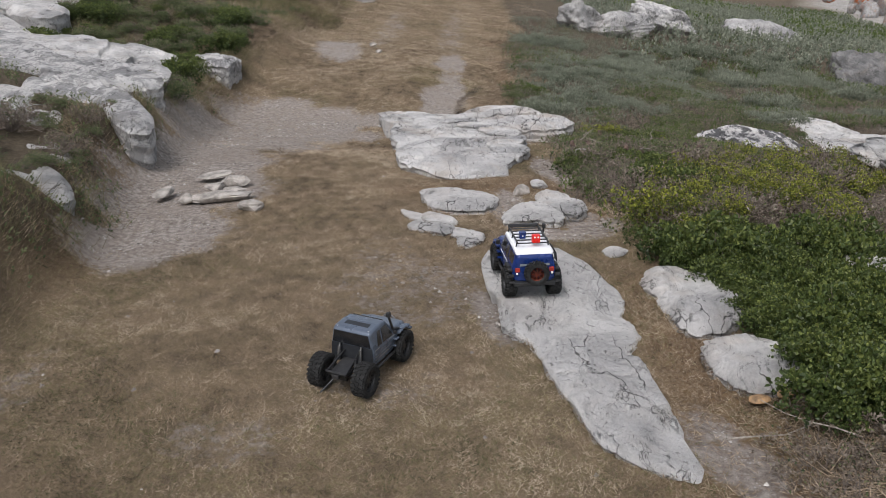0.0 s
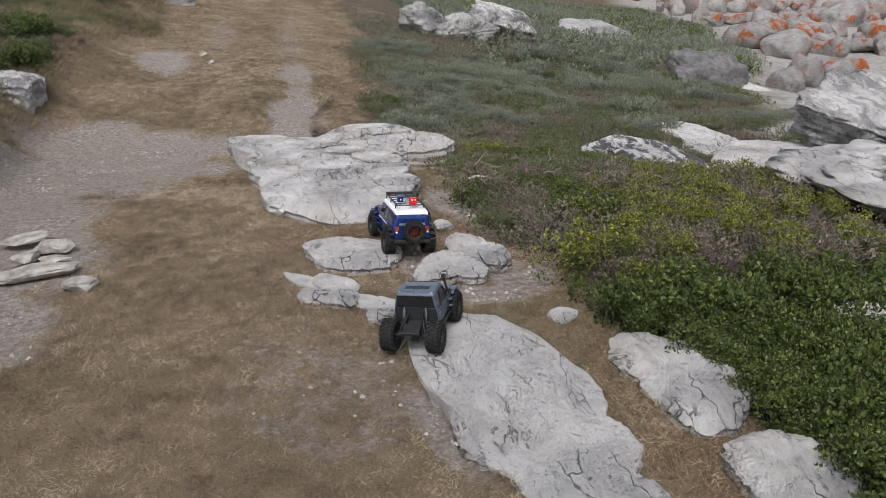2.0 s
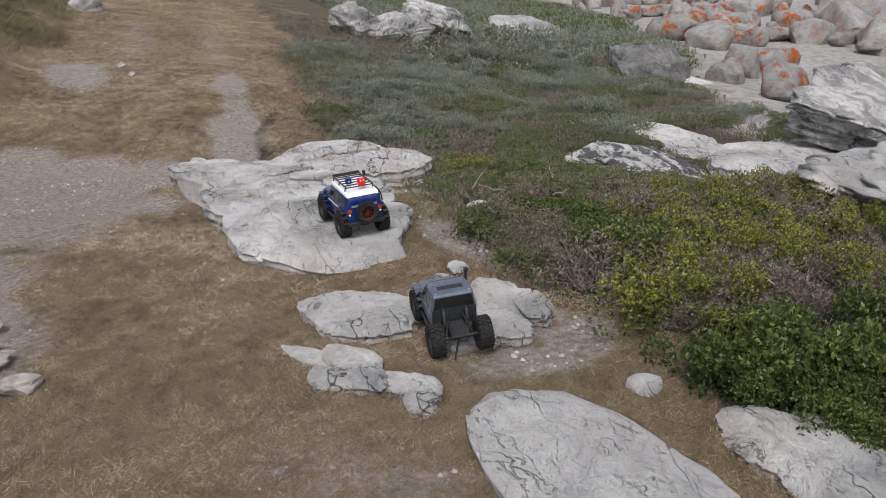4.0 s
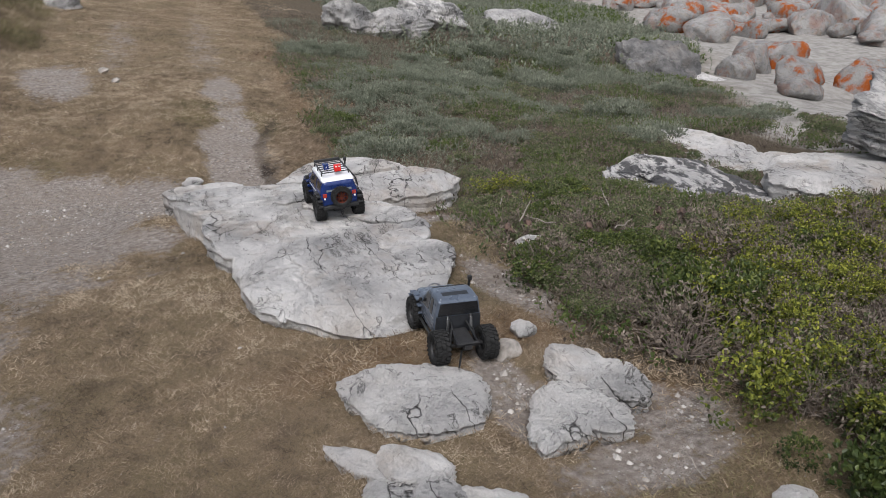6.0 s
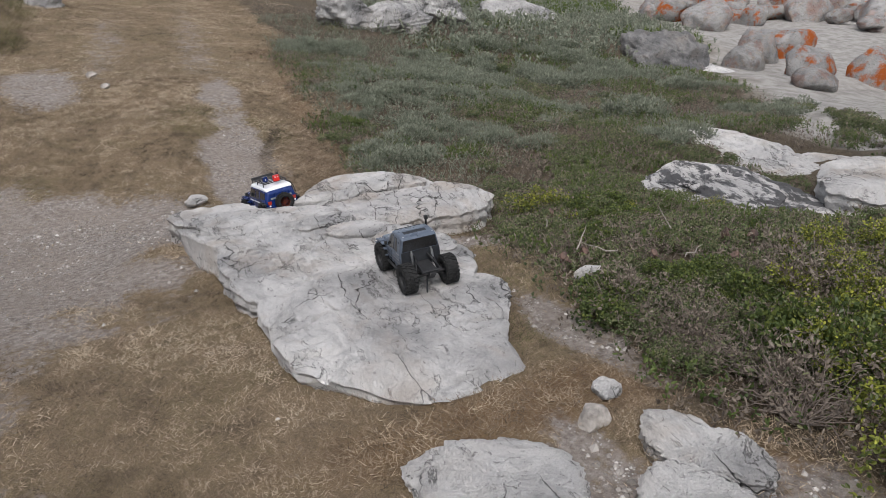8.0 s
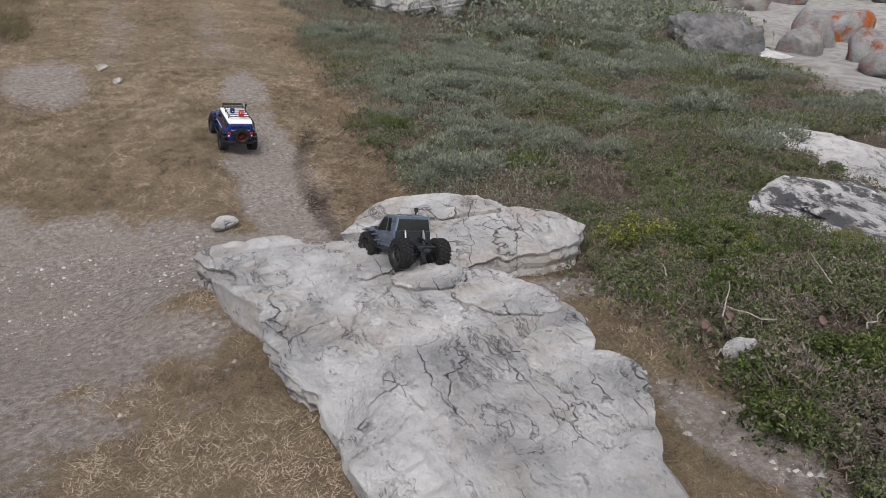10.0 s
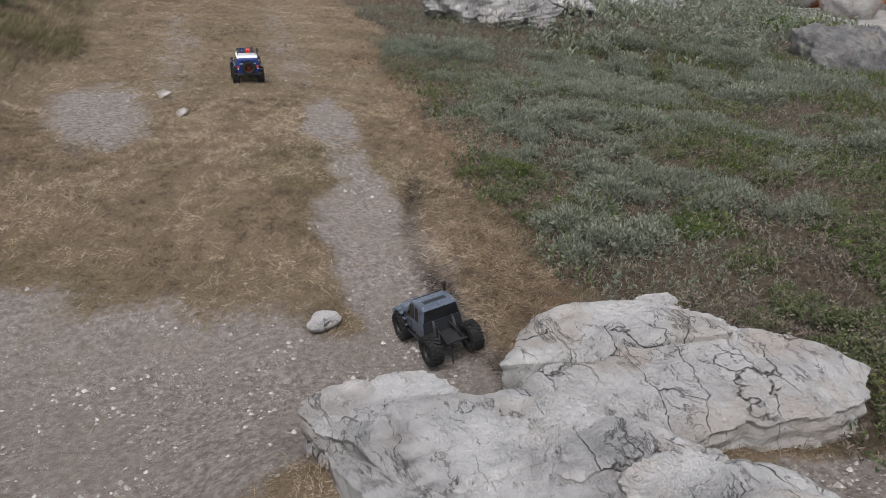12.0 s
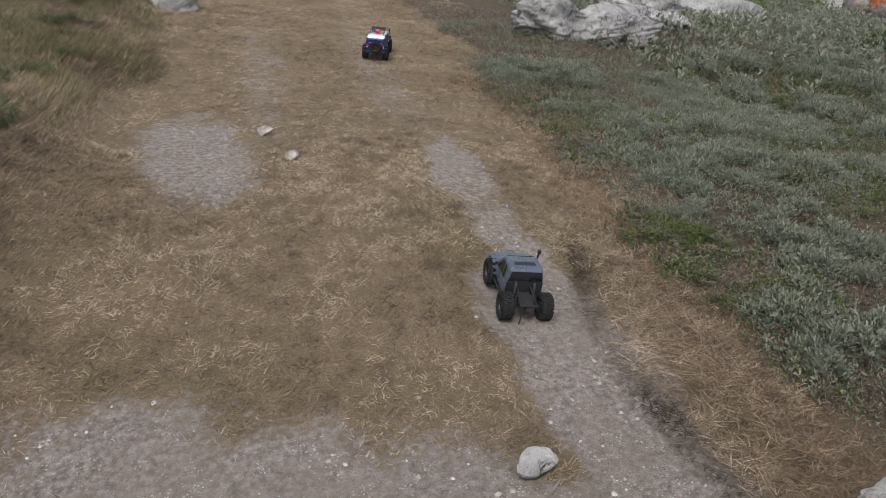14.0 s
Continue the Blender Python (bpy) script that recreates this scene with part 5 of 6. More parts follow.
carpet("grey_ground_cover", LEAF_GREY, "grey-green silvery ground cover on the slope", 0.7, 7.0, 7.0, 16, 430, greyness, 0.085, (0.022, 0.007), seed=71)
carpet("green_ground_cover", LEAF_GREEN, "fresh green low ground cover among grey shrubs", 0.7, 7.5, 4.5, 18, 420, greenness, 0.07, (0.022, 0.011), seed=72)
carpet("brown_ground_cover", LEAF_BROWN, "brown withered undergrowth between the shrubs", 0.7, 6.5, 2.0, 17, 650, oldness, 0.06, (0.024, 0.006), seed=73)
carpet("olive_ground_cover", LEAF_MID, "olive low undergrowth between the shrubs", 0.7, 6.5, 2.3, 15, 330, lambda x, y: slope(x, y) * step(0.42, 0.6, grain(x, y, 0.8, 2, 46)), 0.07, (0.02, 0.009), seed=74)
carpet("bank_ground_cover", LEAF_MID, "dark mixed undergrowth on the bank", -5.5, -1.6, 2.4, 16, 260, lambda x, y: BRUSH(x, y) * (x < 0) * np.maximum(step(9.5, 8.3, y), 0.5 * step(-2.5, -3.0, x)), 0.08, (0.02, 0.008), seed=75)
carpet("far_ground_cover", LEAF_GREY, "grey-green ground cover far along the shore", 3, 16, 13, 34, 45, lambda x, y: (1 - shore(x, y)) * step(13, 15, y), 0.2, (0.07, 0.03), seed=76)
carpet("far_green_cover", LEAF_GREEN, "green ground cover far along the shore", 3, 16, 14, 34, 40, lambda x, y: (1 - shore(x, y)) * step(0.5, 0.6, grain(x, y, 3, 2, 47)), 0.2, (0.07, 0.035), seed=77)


def grass(name, material, label, x0, x1, y0, y1, per_m2, keep, long, tilt, seed, wide=0.003):
    """Blades of grass; tilt 0 lies flat, 1 stands."""
    rng = np.random.default_rng(seed)
    n = int((x1 - x0) * (y1 - y0) * per_m2)
    x, y = rng.uniform(x0, x1, n), rng.uniform(y0, y1, n)
    ok = rng.random(n) < keep(x, y)
    for rock in ROCKS:
        ok &= rock.share(x, y) > 0.985
    ok &= rng.random(n) < 0.45 + 1.3 * (grain(x, y, 0.07, 2, seed + 2) - 0.2)
    x, y = x[ok], y[ok]
    n = len(x)
    a = rng.uniform(0, 2 * math.pi, n)
    rise = np.clip(rng.normal(tilt, 0.22, n), 0.03, 1.6)
    lean = unit(np.stack([np.cos(a), np.sin(a), rise], 1))
    z = land(x, y) + 0.02 * waves(x, y, 1.4, 2) + 0.01 * (grain(x, y, 0.12, 3, 2) - 0.5) + 0.1 * BRUSH(x, y) * (grain(x, y, 0.6, 3, 6) - 0.45) - 0.003 + rng.uniform(0, 0.006, n)
    far = 1 + 0.09 * np.clip(y - 6, 0, 12)
    pts, tri, tint = blades(np.stack([x, y, z], 1), lean, long * rng.uniform(0.5, 1.3, n), wide * far * rng.uniform(0.7, 1.3, n), rng)
    patch = np.repeat(grain(x, y, 0.5, 3, seed), 3)
    tuft = np.repeat(grain(x, y, 0.06, 2, seed + 1), 3)
    tagged(sheet(name, pts, tri, material, smooth=False, tint=np.clip(0.6 * tint + 1.0 * (patch - 0.5) + 0.9 * (tuft - 0.5) + 0.2, 0, 1)), label, "grass", kind="stuff")


def lawn(x, y):
    return np.clip(1 - 1.25 * DIRT(x, y), 0.02, 1) * (1 - 0.8 * BRUSH(x, y))


def greener(x, y):
    return lawn(x, y) * step(0.5, 0.62, grain(x, y, 0.9, 3, 48))


grass("dry_grass", STRAW, "short dry straw-coloured grass of the mown track", -2.0, 1.3, 1.0, 5.2, 30000, lambda x, y: lawn(x, y) * (1 - 0.5 * RUST(x, y)), 0.021, 0.7, 81, 0.0022)
grass("dry_grass", STRAW, "short dry straw-coloured grass beside the slab", -2.0, 1.3, 5.2, 7.5, 18000, lambda x, y: lawn(x, y) * (1 - 0.5 * RUST(x, y)), 0.024, 0.65, 80, 0.0026)
grass("dry_grass", STRAW, "short dry straw-coloured grass behind the slab", -2.7, 1.35, 7.5, 11.5, 13000, lambda x, y: lawn(x, y) * (1 - 0.4 * RUST(x, y)), 0.03, 0.55, 89, 0.003)
grass("dry_grass", STRAW, "short dry straw-coloured grass far along the track", -2.4, 2.2, 11.5, 20, 3000, lawn, 0.04, 0.45, 82)
grass("half_green_grass", STRAW_GREEN, "short half-green grass in patches of the track", -2.1, 1.35, 1.0, 10.5, 11000, greener, 0.024, 0.65, 83, 0.0024)
grass("rusty_grass", STRAW_RED, "rusty dead grass along the rocks and shrubs", -2.6, 1.8, 1.0, 14, 13000, lambda x, y: RUST(x, y) * np.clip(1 - DIRT(x, y), 0.05, 1), 0.036, 0.55, 84, 0.0026)
grass("dead_stalks", STRAW_RED, "tangled long dead stalks beside the shrubs", 0.95, 2.4, 1.2, 2.45, 2600, lambda x, y: BRUSH(x, y) * 0.9, 0.14, 0.45, 85, 0.0032)
grass("bank_grass", STRAW_GREEN, "tall dry grass on the bank", -4.5, -1.3, 2.0, 17, 3000, lambda x, y: BRUSH(x, y) * (x < 0) * step(0.35, 0.6, grain(x, y, 0.7, 2, 49)), 0.13, 1.0, 86, 0.003)
grass("bank_straw", STRAW_RED, "brown dry grass at the foot of the bank", -2.9, -1.3, 2.0, 9.0, 2600, lambda x, y: BRUSH(x, y) * step(0.4, 0.6, grain(x, y, 0.5, 2, 50)), 0.09, 0.8, 87, 0.0026)
grass("gully_straw", STRAW, "pale straw heaped along the gully", 0.2, 1.0, 7.6, 10.2, 9000, lambda x, y: spot(x, y, 0.46, 8.7, 0.24, 1.1, -6), 0.07, 0.35, 88, 0.003)
grass("verge_grass", STRAW_GREEN, "olive and straw-coloured tufts along the verge", -3.6, -1.2, 8.0, 17, 4000, lambda x, y: BRUSH(x, y) * step(0.42, 0.62, grain(x, y, 0.5, 2, 53)), 0.08, 0.9, 94, 0.0026)
grass("verge_straw", STRAW, "pale straw among the verge tufts", -3.4, -1.2, 8.0, 17, 13000, lambda x, y: BRUSH(x, y), 0.08, 0.6, 95, 0.0024)
grass("root_tangle", LEAF_BROWN, "dark dead roots hanging on the gully side", 0.0, 0.7, 7.6, 10.2, 14000, lambda x, y: np.maximum(spot(x, y, 0.19, 8.4, 0.05, 0.75), spot(x, y, 0.32, 9.5, 0.05, 0.5, -17)), 0.055, 0.3, 96, 0.003)


# ---------------------------------------------------------------- loose stones and boulders
def lump(seed, rough=0.25, flat=1.0, cuts=3, detail=3, layers=0.0):
    """A broken stone of radius 1: a ball cut by planes, then roughened, with steps of bedding."""
    rng = np.random.default_rng(seed)
    bm = bmesh.new()
    bmesh.ops.create_icosphere(bm, subdivisions=detail, radius=1.0)
    planes = [(Vector(unit(rng.normal(size=3)).tolist()), rng.uniform(0.55, 0.85)) for _ in range(cuts + 4)]
    shift = Vector(rng.uniform(-50, 50, 3).tolist())
    for v in bm.verts:
        p = v.co.copy()
        for n, d in planes:
            k = p.dot(n)
            if k > d:
                p -= n * (k - d) * 0.9
        f = 1 + rough * noise.fractal(p * 1.6 + shift, 0.8, 2.0, 4) * 0.6
        p *= f
        if layers:
            h = p.z * 7 + noise.noise(p * 1.2 + shift) * 1.4
            p.xy *= 1 + layers * (abs(h - math.floor(h) - 0.5) - 0.25)
        p.z *= flat
        v.co = p
    return bm


def boulder(name, material, label, at, size, turn=(0, 0, 0), seed=0, rough=0.25, cuts=4, detail=4, layers=0.06, category="boulder"):
    small = category in ("rock", "stone")
    ob = part(name, lump(seed, rough + 0.1 * small, 1.0, cuts + 5 * small, detail, layers), material, smooth=not small)
    ob.data.transform(pose(0, 0, 0, *turn) @ Matrix.Diagonal((*size, 1)))
    ob.location = at
    return tagged(ob, label, category)


PLAIN_STONE = plain("weathered_stone", (0.3, 0.275, 0.25), 0.88, spec=0.25, vary=0.4, scale=14)


def boulders():
    # big tilted slabs by the shrubs
    boulder("overhanging_slab", ROCK_LEFT, "big tilted grey slab overhanging a dark hollow", (4.55, 6.4, 0.14), (0.78, 0.7, 0.32), (10, -4, 25), 201, 0.4, 9, 5, 0.16)
    boulder("overhanging_slab", ROCK, "big tilted pale slab overhanging dark shrubs", (3.88, 4.85, 0.1), (0.98, 0.62, 0.26), (6, 7, -8), 202, 0.4, 9, 5, 0.16)
    boulder("leaning_boulder", ROCK_DARK, "dark grey leaning boulder with a hollow beneath", (7.5, 13.7, -0.98), (0.95, 0.7, 0.78), (8, 28, -20), 203, 0.4, 9, 5, 0.1)
    boulder("boulder", ROCK_WARM, "low pale boulder beside the dark leaning one", (8.3, 13.3, -1.15), (0.6, 0.5, 0.32), (0, 10, 10), 204)
    # white rocks beside the track further on
    boulder("white_boulder", ROCK_FAR, "jagged white-grey boulder beside the track", (2.62, 15.4, 0.03), (0.52, 0.5, 0.4), (0, 8, 20), 205, 0.45, 8, 5, 0.14)
    boulder("white_boulder", ROCK_FAR, "jagged white-grey boulder beside the track", (3.33, 15.25, -0.05), (0.58, 0.45, 0.36), (0, -8, -10), 206, 0.45, 8, 5, 0.14)
    boulder("white_boulder", ROCK_LEFT, "grey lichened boulder among shrubs", (4.5, 16.4, -0.08), (0.75, 0.55, 0.38), (0, 14, 0), 207, 0.4, 8, 5, 0.14)
    boulder("white_boulder", ROCK_FAR, "pale boulder on the slope above the shore", (7.6, 19.0, -0.7), (1.0, 0.6, 0.4), (0, 14, 10), 208, 0.35, 6, 4, 0.12)
    boulder("white_boulder", ROCK_FAR, "white boulder at the edge of the track", (-1.75, 16.9, 0.3), (0.35, 0.3, 0.25), (0, 0, 0), 209, 0.35, 6, 4, 0.12)
    # small rocks near the track
    boulder("small_rock", ROCK, "small white angular rock beside the flat bedrock", (0.89, 3.8, 0.01), (0.085, 0.075, 0.035), (0, 0, 20), 210, 0.2, 4, 3, 0.0, "rock")
    boulder("small_rock", PLAIN_STONE, "small grey rounded rock by the split rocks", (0.5, 4.83, 0.02), (0.062, 0.06, 0.05), (0, 0, 20), 211, 0.15, 3, 3, 0.0, "rock")
    boulder("small_rock", ROCK, "small white rock by the shrubs", (0.63, 4.95, 0.025), (0.075, 0.05, 0.045), (0, 10, 35), 212, 0.2, 4, 3, 0.0, "rock")
    boulder("small_rock", ROCK, "small pale rock beside the gully", (-0.4, 8.38, -0.27), (0.085, 0.07, 0.04), (0, 0, 10), 213, 0.2, 4, 3, 0.0, "rock")
    boulder("small_rock", PLAIN_STONE, "round earth-coloured rock in the gully side", (0.2, 8.75, -0.35), (0.06, 0.055, 0.045), (0, 0, 0), 214, 0.15, 3, 3, 0.0, "rock")
    boulder("small_rock", PLAIN_STONE, "grey rock beside the bare earth patch", (-1.02, 11.75, 0.06), (0.07, 0.05, 0.035), (0, 0, 0), 215, 0.2, 4, 3, 0.0, "rock")
    boulder("small_rock", PLAIN_STONE, "grey rock beside the bare earth patch", (-0.9, 11.2, 0.04), (0.06, 0.05, 0.035), (0, 0, 60), 216, 0.2, 4, 3, 0.0, "rock")
    boulder("small_rock", ROCK, "white rock behind the cream outcrop", (0.92, 7.85, -0.2), (0.13, 0.08, 0.07), (0, 0, 10), 217, 0.2, 4, 3, 0.0, "rock")
    boulder("small_rock", ROCK, "white rock showing through the green shrubs", (2.0, 3.35, 0.13), (0.22, 0.1, 0.06), (0, 0, -20), 218, 0.2, 4, 3, 0.0, "rock")
    boulder("small_rock", ROCK, "white rock under the olive shrubs", (1.05, 5.75, 0.03), (0.08, 0.05, 0.05), (0, 0, 15), 219, 0.2, 4, 3, 0.0, "rock")
    # heap of flat stones on the bare earth
    for n, (x, y, z, sx, sy, sz, turn) in enumerate(((-1.56, 5.2, 0.02, 0.15, 0.09, 0.02, 20), (-1.4, 5.04, 0.03, 0.1, 0.07, 0.045, 10), (-1.5, 4.92, 0.025, 0.09, 0.06, 0.03, 60), (-1.4, 4.7, 0.035, 0.21, 0.09, 0.035, 8),
                                                     (-1.17, 4.5, 0.03, 0.085, 0.065, 0.045, 20), (-1.62, 4.68, 0.02, 0.06, 0.05, 0.035, 40), (-1.8, 4.8, 0.02, 0.1, 0.06, 0.03, 70), (-1.36, 4.88, 0.02, 0.1, 0.05, 0.02, -10))):
        boulder("flat_stone", PLAIN_STONE, "flat grey stone lying in a small heap", (x, y, z + float(land(x, y))), (sx, sy, sz), (0, 4 * (n % 3 - 1), turn), 230 + n, 0.15, 4, 3, 0.05, "stone")["group"] = "stone heap"
    # orange-lichened boulders along the shore
    kinds = [part("shore_boulder", lump(260 + k, 0.3, 0.8, 5, 3, 0.08), ROCK_ORANGE if k % 2 else ROCK_SHORE, smooth=True) for k in range(8)]
    rng = np.random.default_rng(31)
    used = 0
    spots = [(9.9, 14.2, 0.55), (10.9, 14.6, 0.75), (9.0, 13.6, 0.4), (9.4, 12.6, 0.5), (8.6, 11.6, 0.4), (10.2, 11.8, 0.6)]
    for _ in range(300):
        d, a = rng.uniform(23, 52), rng.uniform(24, 58)
        x, y = d * math.sin(radians(a)) + 1, d * math.cos(radians(a))
        if y > 18.5 + 0.35 * (x - 10) - 3 * (x > 17) and float(shore(x, y)) > 0.7:
            spots.append((x, y, rng.uniform(0.5, 1.35)))
    for x, y, s in spots:
        k = int(rng.integers(0, 8))
        m = pose(x, y, float(land(x, y)) + 0.25 * s, rng.uniform(-15, 15), rng.uniform(-15, 15), rng.uniform(0, 360)) @ Matrix.Diagonal((s * rng.uniform(0.8, 1.2), s * rng.uniform(0.7, 1.0), s * rng.uniform(0.7, 1.15), 1))
        if used < 8:
            ob, k = kinds[used], used
            ob.matrix_basis = m
        else:
            ob = copy_thing(kinds[k], m)
        used += 1
        tagged(ob, "pale shore boulder crusted with orange lichen" if k % 2 else "pale rounded boulder on the shore", "boulder", "boulders along the shore")


boulders()


def gravel(name, label, count, keep, x0, x1, y0, y1, small, large, seed, material):
    """Countless small stones half sunk in bare earth."""
    rng = np.random.default_rng(seed)
    x, y = rng.uniform(x0, x1, count), rng.uniform(y0, y1, count)
    ok = rng.random(count) < keep(x, y)
    for rock in ROCKS:
        ok &= rock.share(x, y) > 1.0
    x, y = x[ok], y[ok]
    n = len(x)
    size = small * (large / small) ** (rng.random(n) ** 3)
    base = np.array([(1, 0, 0), (0.35, 0.9, 0), (-0.75, 0.6, 0), (-0.8, -0.55, 0), (0.3, -0.95, 0), (0.25, 0.2, 0.75), (-0.3, -0.15, 0.6)], float)
    faces = np.array([(0, 1, 5), (1, 2, 5), (2, 6, 5), (2, 3, 6), (3, 4, 6), (4, 5, 6), (4, 0, 5)])
    a = rng.uniform(0, 2 * math.pi, n)
    jit = base[None] * rng.uniform(0.65, 1.25, (n, 7, 3))
    px = jit[..., 0] * np.cos(a)[:, None] - jit[..., 1] * np.sin(a)[:, None]
    py = jit[..., 0] * np.sin(a)[:, None] + jit[..., 1] * np.cos(a)[:, None]
    z = land(x, y) + 0.02 * waves(x, y, 1.4, 2) - 0.02 * DIRT(x, y) - 0.003
    pts = np.stack([x[:, None] + px * size[:, None], y[:, None] + py * size[:, None], z[:, None] + jit[..., 2] * size[:, None]], 2).reshape(-1, 3)
    tri = (np.arange(n)[:, None, None] * 7 + faces[None]).reshape(-1, 3)
    tagged(sheet(name, pts, tri, material, smooth=False, tint=np.repeat(rng.random(n), 7)), label, "gravel", kind="stuff")


STONE = leaf_material("gravel_stone", (0.15, 0.135, 0.12), (0.24, 0.215, 0.195), (0.32, 0.295, 0.27), (0.52, 0.49, 0.46), rough=0.85, thin=0.0)
gravel("gravel", "pale and grey gravel on the bare earth", 170000, lambda x, y: np.clip(DIRT(x, y) - 0.25, 0, 1) * step(0.35, 0.6, grain(x, y, 0.4, 3, 52)), -2.7, 1.3, 1.5, 12.8, 0.002, 0.016, 91, STONE)
gravel("pebbles", "scattered white pebbles in the dry grass", 1500, lambda x, y: 0.5 * (1 - BRUSH(x, y)), -2.0, 1.3, 1.3, 14, 0.004, 0.016, 92, STONE)
gravel("crushed_stone", "white crushed stone in the hollows by the rocks", 6000, lambda x, y: np.maximum(spot(x, y, 0.72, 6.75, 0.45, 0.16, -20), np.maximum(spot(x, y, 0.7, 4.1, 0.3, 0.12), spot(x, y, 0.42, 4.55, 0.1, 0.22))), 0.2, 1.3, 3.8, 7.2, 0.004, 0.02, 93, STONE)


# ---------------------------------------------------------------- succulents, sticks and pods
def succulent(x, y, size, seed):
    """A dying succulent: a crooked grey stem with a loose rosette of thick reddish pads."""
    rng = np.random.default_rng(seed)
    thing = new("succulent")
    tagged(thing, "withered red-brown succulent with thick round leaves", "succulent", "succulents in the shrubs")
    bm = bmesh.new()
    a, b, c = Vector((0, 0, -0.03)), Vector((0.3 * size, 0.1 * size, 0.5 * size)), Vector((0.15 * size, -0.1 * size, 1.2 * size))
    rod(bm, a, b, 0.008, 0.007, 6), rod(bm, b, c, 0.007, 0.005, 6)
    part("stem", bm, BARK, thing)
    for k in range(7):
        bm = bmesh.new()
        bmesh.ops.create_icosphere(bm, subdivisions=2, radius=1.0)
        w = size * rng.uniform(0.3, 0.5)
        bmesh.ops.transform(bm, matrix=Matrix.Translation(c + Vector((0, 0, -0.1 * k * size))) @ pose(0, 0, 0, 0, 0, k * 137) @ pose(0, 0, 0, rng.uniform(-70, -25)) @ Matrix.Translation((0, w * 0.8, 0)) @ Matrix.Diagonal((w * 0.75, w, w * 0.14, 1)), verts=bm.verts)
        part("leaf", bm, SUCCULENT, thing, smooth=True)
    thing.matrix_basis = pose(x, y, float(land(x, y)) + 0.06, 0, 0, rng.uniform(0, 360))


SUCCULENT = plain("dull_red_succulent", (0.1, 0.06, 0.045), 0.7, vary=0.6, scale=25)
for n, (x, y, size) in enumerate(((1.0, 5.86, 0.09), (1.13, 5.92, 0.09), (1.38, 5.72, 0.08), (1.84, 5.8, 0.1), (1.93, 5.7, 0.1), (1.16, 4.18, 0.08), (1.7, 5.55, 0.08), (1.5, 4.5, 0.07), (1.35, 6.6, 0.09), (1.95, 4.3, 0.08))):
    succulent(x, y, 0.55 * size, 300 + n)


def stick(x, y, long, turn, thick=0.006, rise=0.0, label="bleached grey dead stick on the ground"):
    bm = bmesh.new()
    rng = np.random.default_rng(int(x * 100 + y * 10))
    p = Vector((0, 0, 0))
    for k in range(4):
        q = p + Vector((long / 4, rng.normal(0, 0.12) * long / 2, rng.normal(0.02, 0.05) * long))
        rod(bm, p, q, thick * (1 - 0.15 * k), thick * (0.85 - 0.15 * k), 6)
        p = q
    ob = part("stick", bm, DRIFTWOOD)
    ob.matrix_basis = pose(x, y, float(surface(x, y).ravel()[0]) + 0.008 + rise, 0, 0, turn)
    tagged(ob, label, "stick", "dead sticks")


DRIFTWOOD = plain("bleached_wood", (0.26, 0.23, 0.2), 0.85, vary=0.3, scale=80)
for n, (x, y, long, turn, rise) in enumerate(((0.74, 3.98, 0.14, 70, 0), (0.95, 2.15, 0.5, 10, 0.02), (1.05, 5.85, 0.2, 40, 0.12), (1.2, 5.75, 0.24, 120, 0.12), (1.45, 5.6, 0.2, 20, 0.1), (1.6, 5.9, 0.22, 80, 0.12), (1.3, 4.3, 0.2, 30, 0.12),
                                              (1.7, 4.1, 0.25, 100, 0.14), (-0.4, 8.25, 0.16, 30, 0.01), (1.5, 3.9, 0.2, 160, 0.14), (1.9, 3.4, 0.35, 15, 0.2), (1.15, 6.3, 0.2, 60, 0.1), (1.35, 2.1, 0.4, 150, 0.06), (1.5, 1.95, 0.35, 60, 0.06))):
    stick(x, y, 0.8 * long, turn, 0.0035, rise)


def pod(x, y, turn):
    """A split tan seed pod with a pale rim."""
    thing = part("dry_pod", lump(400 + int(turn), 0.1, 0.5, 2, 3), TAN, smooth=True)
    thing.data.transform(Matrix.Diagonal((0.042, 0.026, 0.028, 1)))
    thing.matrix_basis = pose(x, y, float(land(x, y)) + 0.03, 0, 0, turn)
    tagged(thing, "split tan dry pod lying by the white rock", "pod", "dry pods")


TAN = plain("dry_tan", (0.26, 0.16, 0.08), 0.7, vary=0.6, scale=30)
pod(1.13, 2.38, 10)
pod(1.24, 2.42, 35)


# ---------------------------------------------------------------- movement
GREY_PATH = [(0.0, -0.308, 2.617, -24.3), (0.5, -0.153, 2.91, -28.0), (1.0, 0.008, 3.183, -29.2), (1.5, 0.153, 3.489, -27.2), (2.0, 0.284, 3.758, -27.3), (2.5, 0.398, 4.016, -24.9), (3.0, 0.42, 4.179, -16.3),
             (3.5, 0.404, 4.255, -7.6), (4.7, 0.375, 4.6, -3.5), (6.0, 0.341, 4.997, -2.4), (6.5, 0.365, 5.25, -2.3), (7.0, 0.405, 5.53, -1.4), (8.2, 0.325, 6.09, 2.0), (9.5, 0.268, 6.716, 5.7), (10.0, 0.228, 6.931, 9.2),
             (10.5, 0.195, 7.204, 13.0), (11.0, 0.165, 7.38, 20.0), (11.5, 0.1, 7.76, 21.0), (12.0, 0.045, 8.1, 9.0), (12.5, -0.035, 8.282, 5.0), (13.0, -0.097, 8.576, 10.0), (13.5, -0.145, 8.902, 6.7), (14.0, -0.07, 9.452, -5.6)]
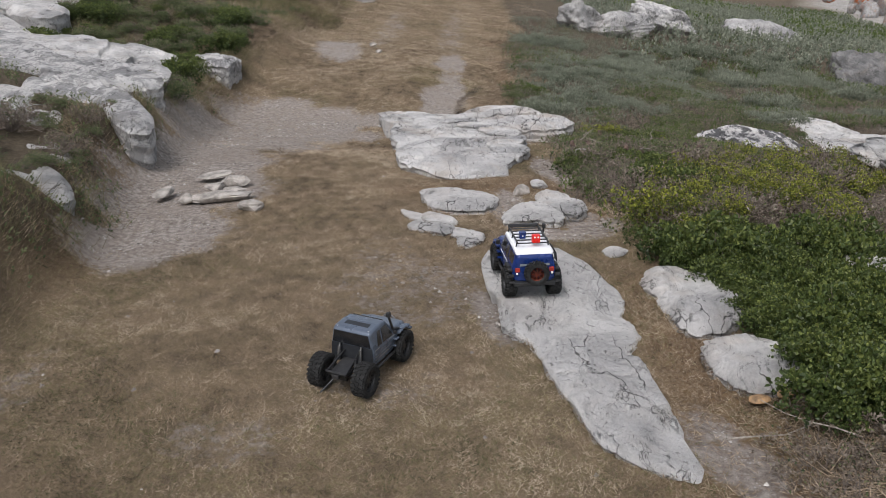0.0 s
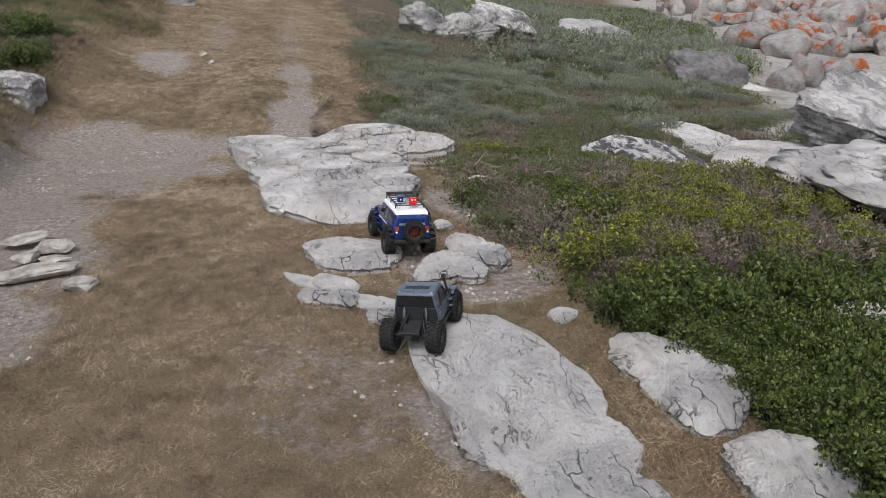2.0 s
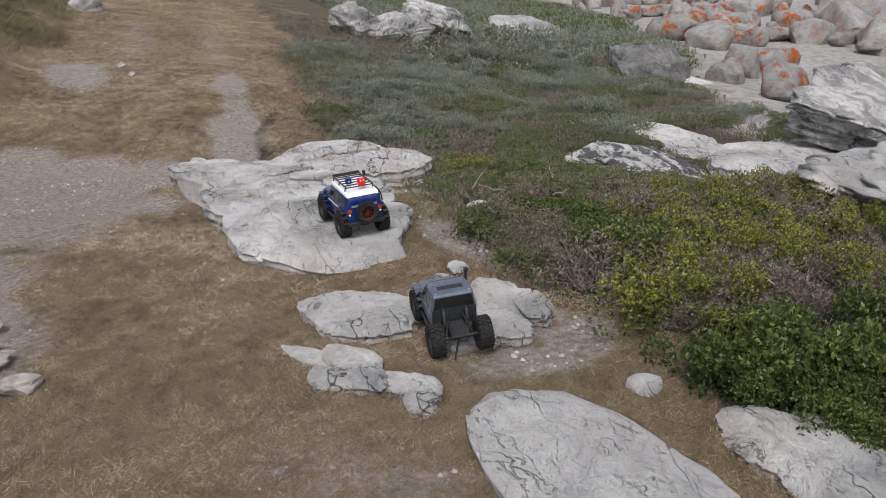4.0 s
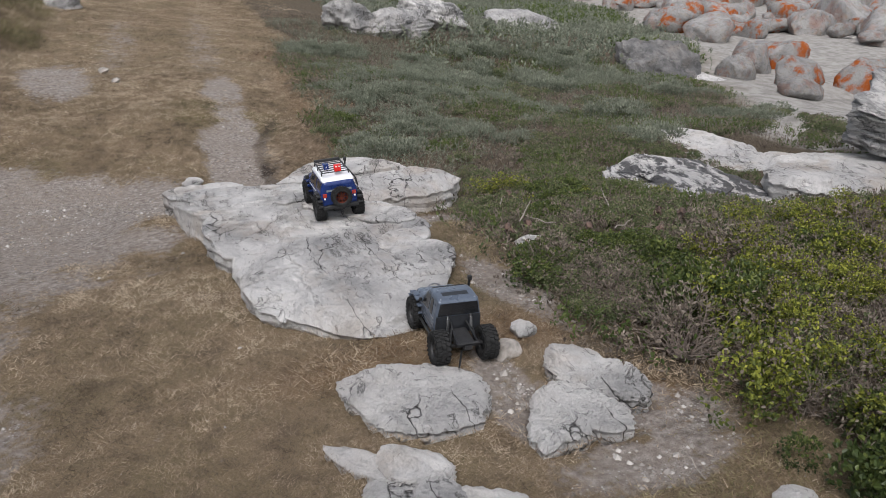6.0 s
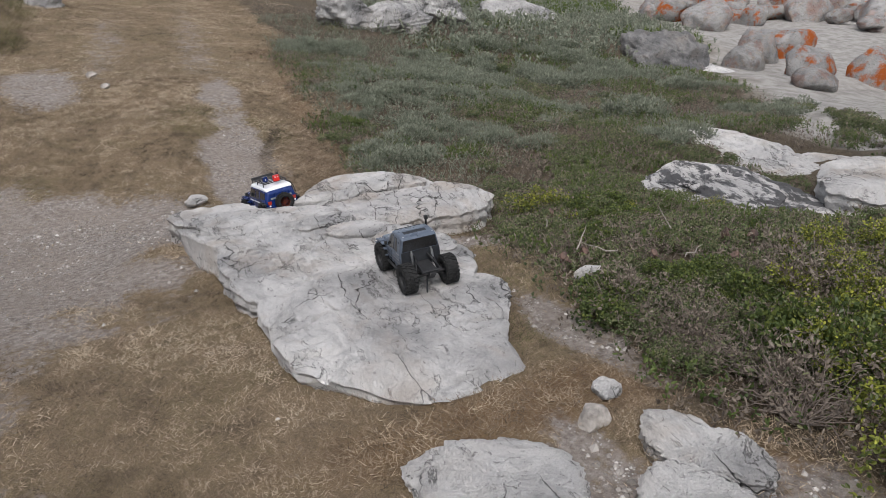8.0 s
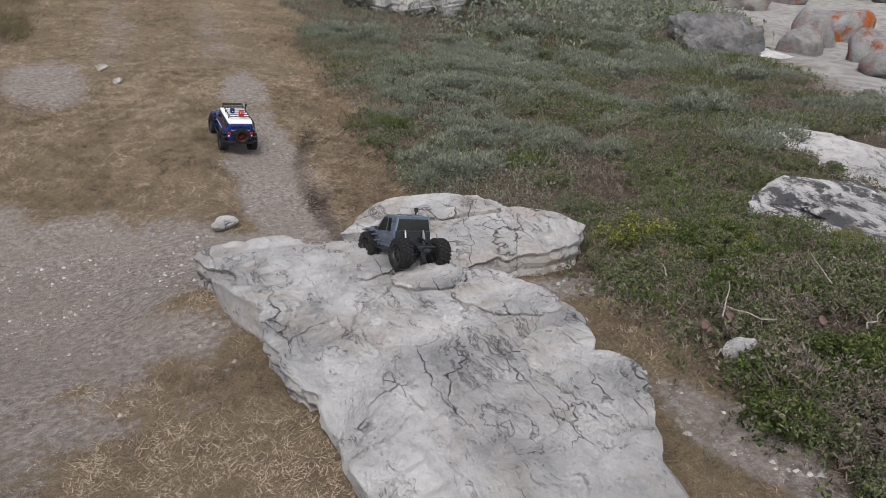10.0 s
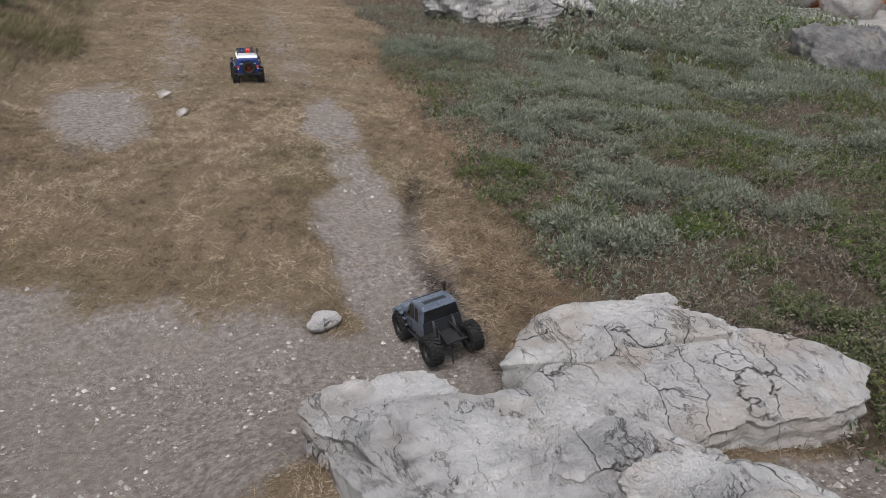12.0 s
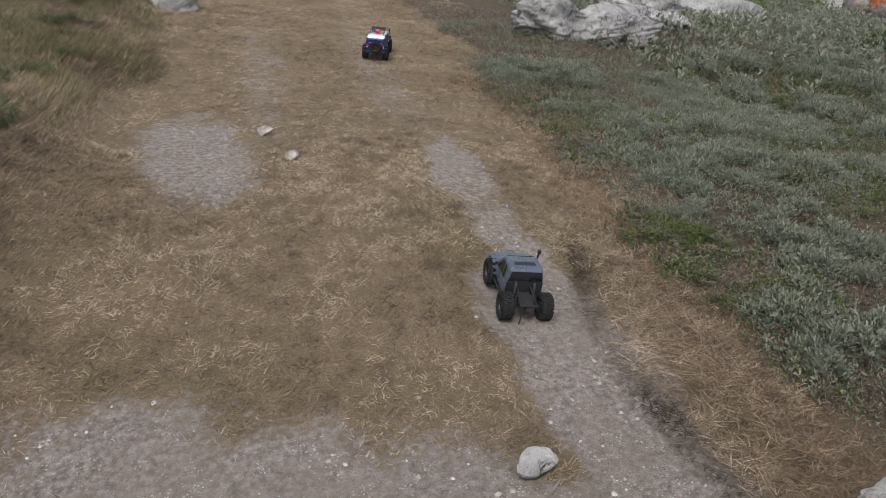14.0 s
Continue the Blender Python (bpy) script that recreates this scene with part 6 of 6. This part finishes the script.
BLUE_PATH = [(0.0, 0.388, 3.414, 6.1), (0.5, 0.403, 3.747, 2.4), (1.0, 0.404, 4.088, 1.0), (1.5, 0.361, 4.429, 5.9), (2.0, 0.357, 4.764, 4.6), (2.5, 0.337, 5.008, 3.5), (3.0, 0.303, 5.08, 5.7), (3.5, 0.296, 5.329, 6.6),
             (4.7, 0.28, 6.0, 2.5), (6.0, 0.268, 6.595, -1.2), (6.5, 0.284, 6.803, -2.1), (7.0, 0.255, 6.96, 2.0), (8.2, -0.02, 7.9, 12.0), (9.5, -0.219, 9.026, 1.0), (10.0, -0.165, 9.716, 6.0), (10.5, -0.225, 10.303, 6.0),
             (11.0, -0.306, 10.989, 7.0), (11.5, -0.355, 11.561, 5.1), (12.0, -0.347, 12.378, -0.8), (12.5, -0.215, 13.053, -10.0), (13.0, -0.115, 13.54, -12.0), (13.5, 0.047, 13.958, -15.0), (14.0, 0.289, 14.356, -18.0)]


def glide(path, t):
    """Place and heading between the rows of a path, on a smooth curve."""
    p = np.array(path)
    k = int(np.clip(np.searchsorted(p[:, 0], t, "right") - 1, 0, len(p) - 2))
    a, b, before, after = p[k], p[k + 1], p[max(k - 1, 0)], p[min(k + 2, len(p) - 1)]
    h = b[0] - a[0]
    u = (t - a[0]) / h
    ma, mb = (b - before) / (b[0] - before[0]) * h, (after - a) / (after[0] - a[0]) * h
    return ((2 * u**3 - 3 * u**2 + 1) * a + (u**3 - 2 * u**2 + u) * ma + (3 * u**2 - 2 * u**3) * b + (u**3 - u**2) * mb)[1:]


def drive(truck, wheels, path, base, track, radius, lean=(), limit=9.0):
    """Keys a truck along its path, resting on the ground and rocks, with its wheels rolling."""
    t = np.arange(141) / 10
    way = np.array([glide(path, k) for k in t])
    x, y, turn = way.T
    c, s = np.cos(np.radians(turn)), np.sin(np.radians(turn))
    high = []
    for v in (-base, base):
        for u in (-track, track):
            high.append(sum(surface(x + u * c - (v + d) * s, y + u * s + (v + d) * c) for d in (-0.03, 0.0, 0.03)) / 3)
    pitch = np.degrees(np.arctan2((high[2] + high[3] - high[0] - high[1]) / 2, 2 * base))
    roll = np.degrees(np.arctan2((high[0] + high[2] - high[1] - high[3]) / 2, 2 * track))
    for when, spread, more_pitch, more_roll in lean:
        k = np.exp(-(((t - when) / spread) ** 2))
        pitch, roll = pitch + more_pitch * k, roll + more_roll * k
    pitch, roll = np.clip(pitch, -limit, limit), np.clip(roll, -limit, limit)
    far = np.append(0, np.cumsum(np.hypot(np.diff(x), np.diff(y))))
    rolls = [(a, -math.degrees(b / radius)) for a, b in zip(t, far)]
    rows = np.stack([t, x, y, np.maximum(sum(high) / 4, np.max(high, 0) - 0.07) + 0.004, pitch, roll, turn], 1)
    r = np.array(rows)
    for k in (3, 4, 5):
        r[:, k] = np.convolve(np.pad(r[:, k], 3, "edge"), (0.07, 0.13, 0.18, 0.24, 0.18, 0.13, 0.07), "valid")
    walk(truck, [(q[0], pose(*q[1:])) for q in r])
    for hub in wheels:
        at = hub.location.copy()
        walk(hub, [(t, pose(*at, a)) for t, a in rolls])


def motions():
    drive(GREY, GREY_WHEELS, GREY_PATH, 0.142, 0.093, 0.064, ((11.35, 0.4, -4.0, -12.0),), 17.0)
    drive(BLUE, BLUE_WHEELS, BLUE_PATH, 0.155, 0.102, 0.066)


motions()
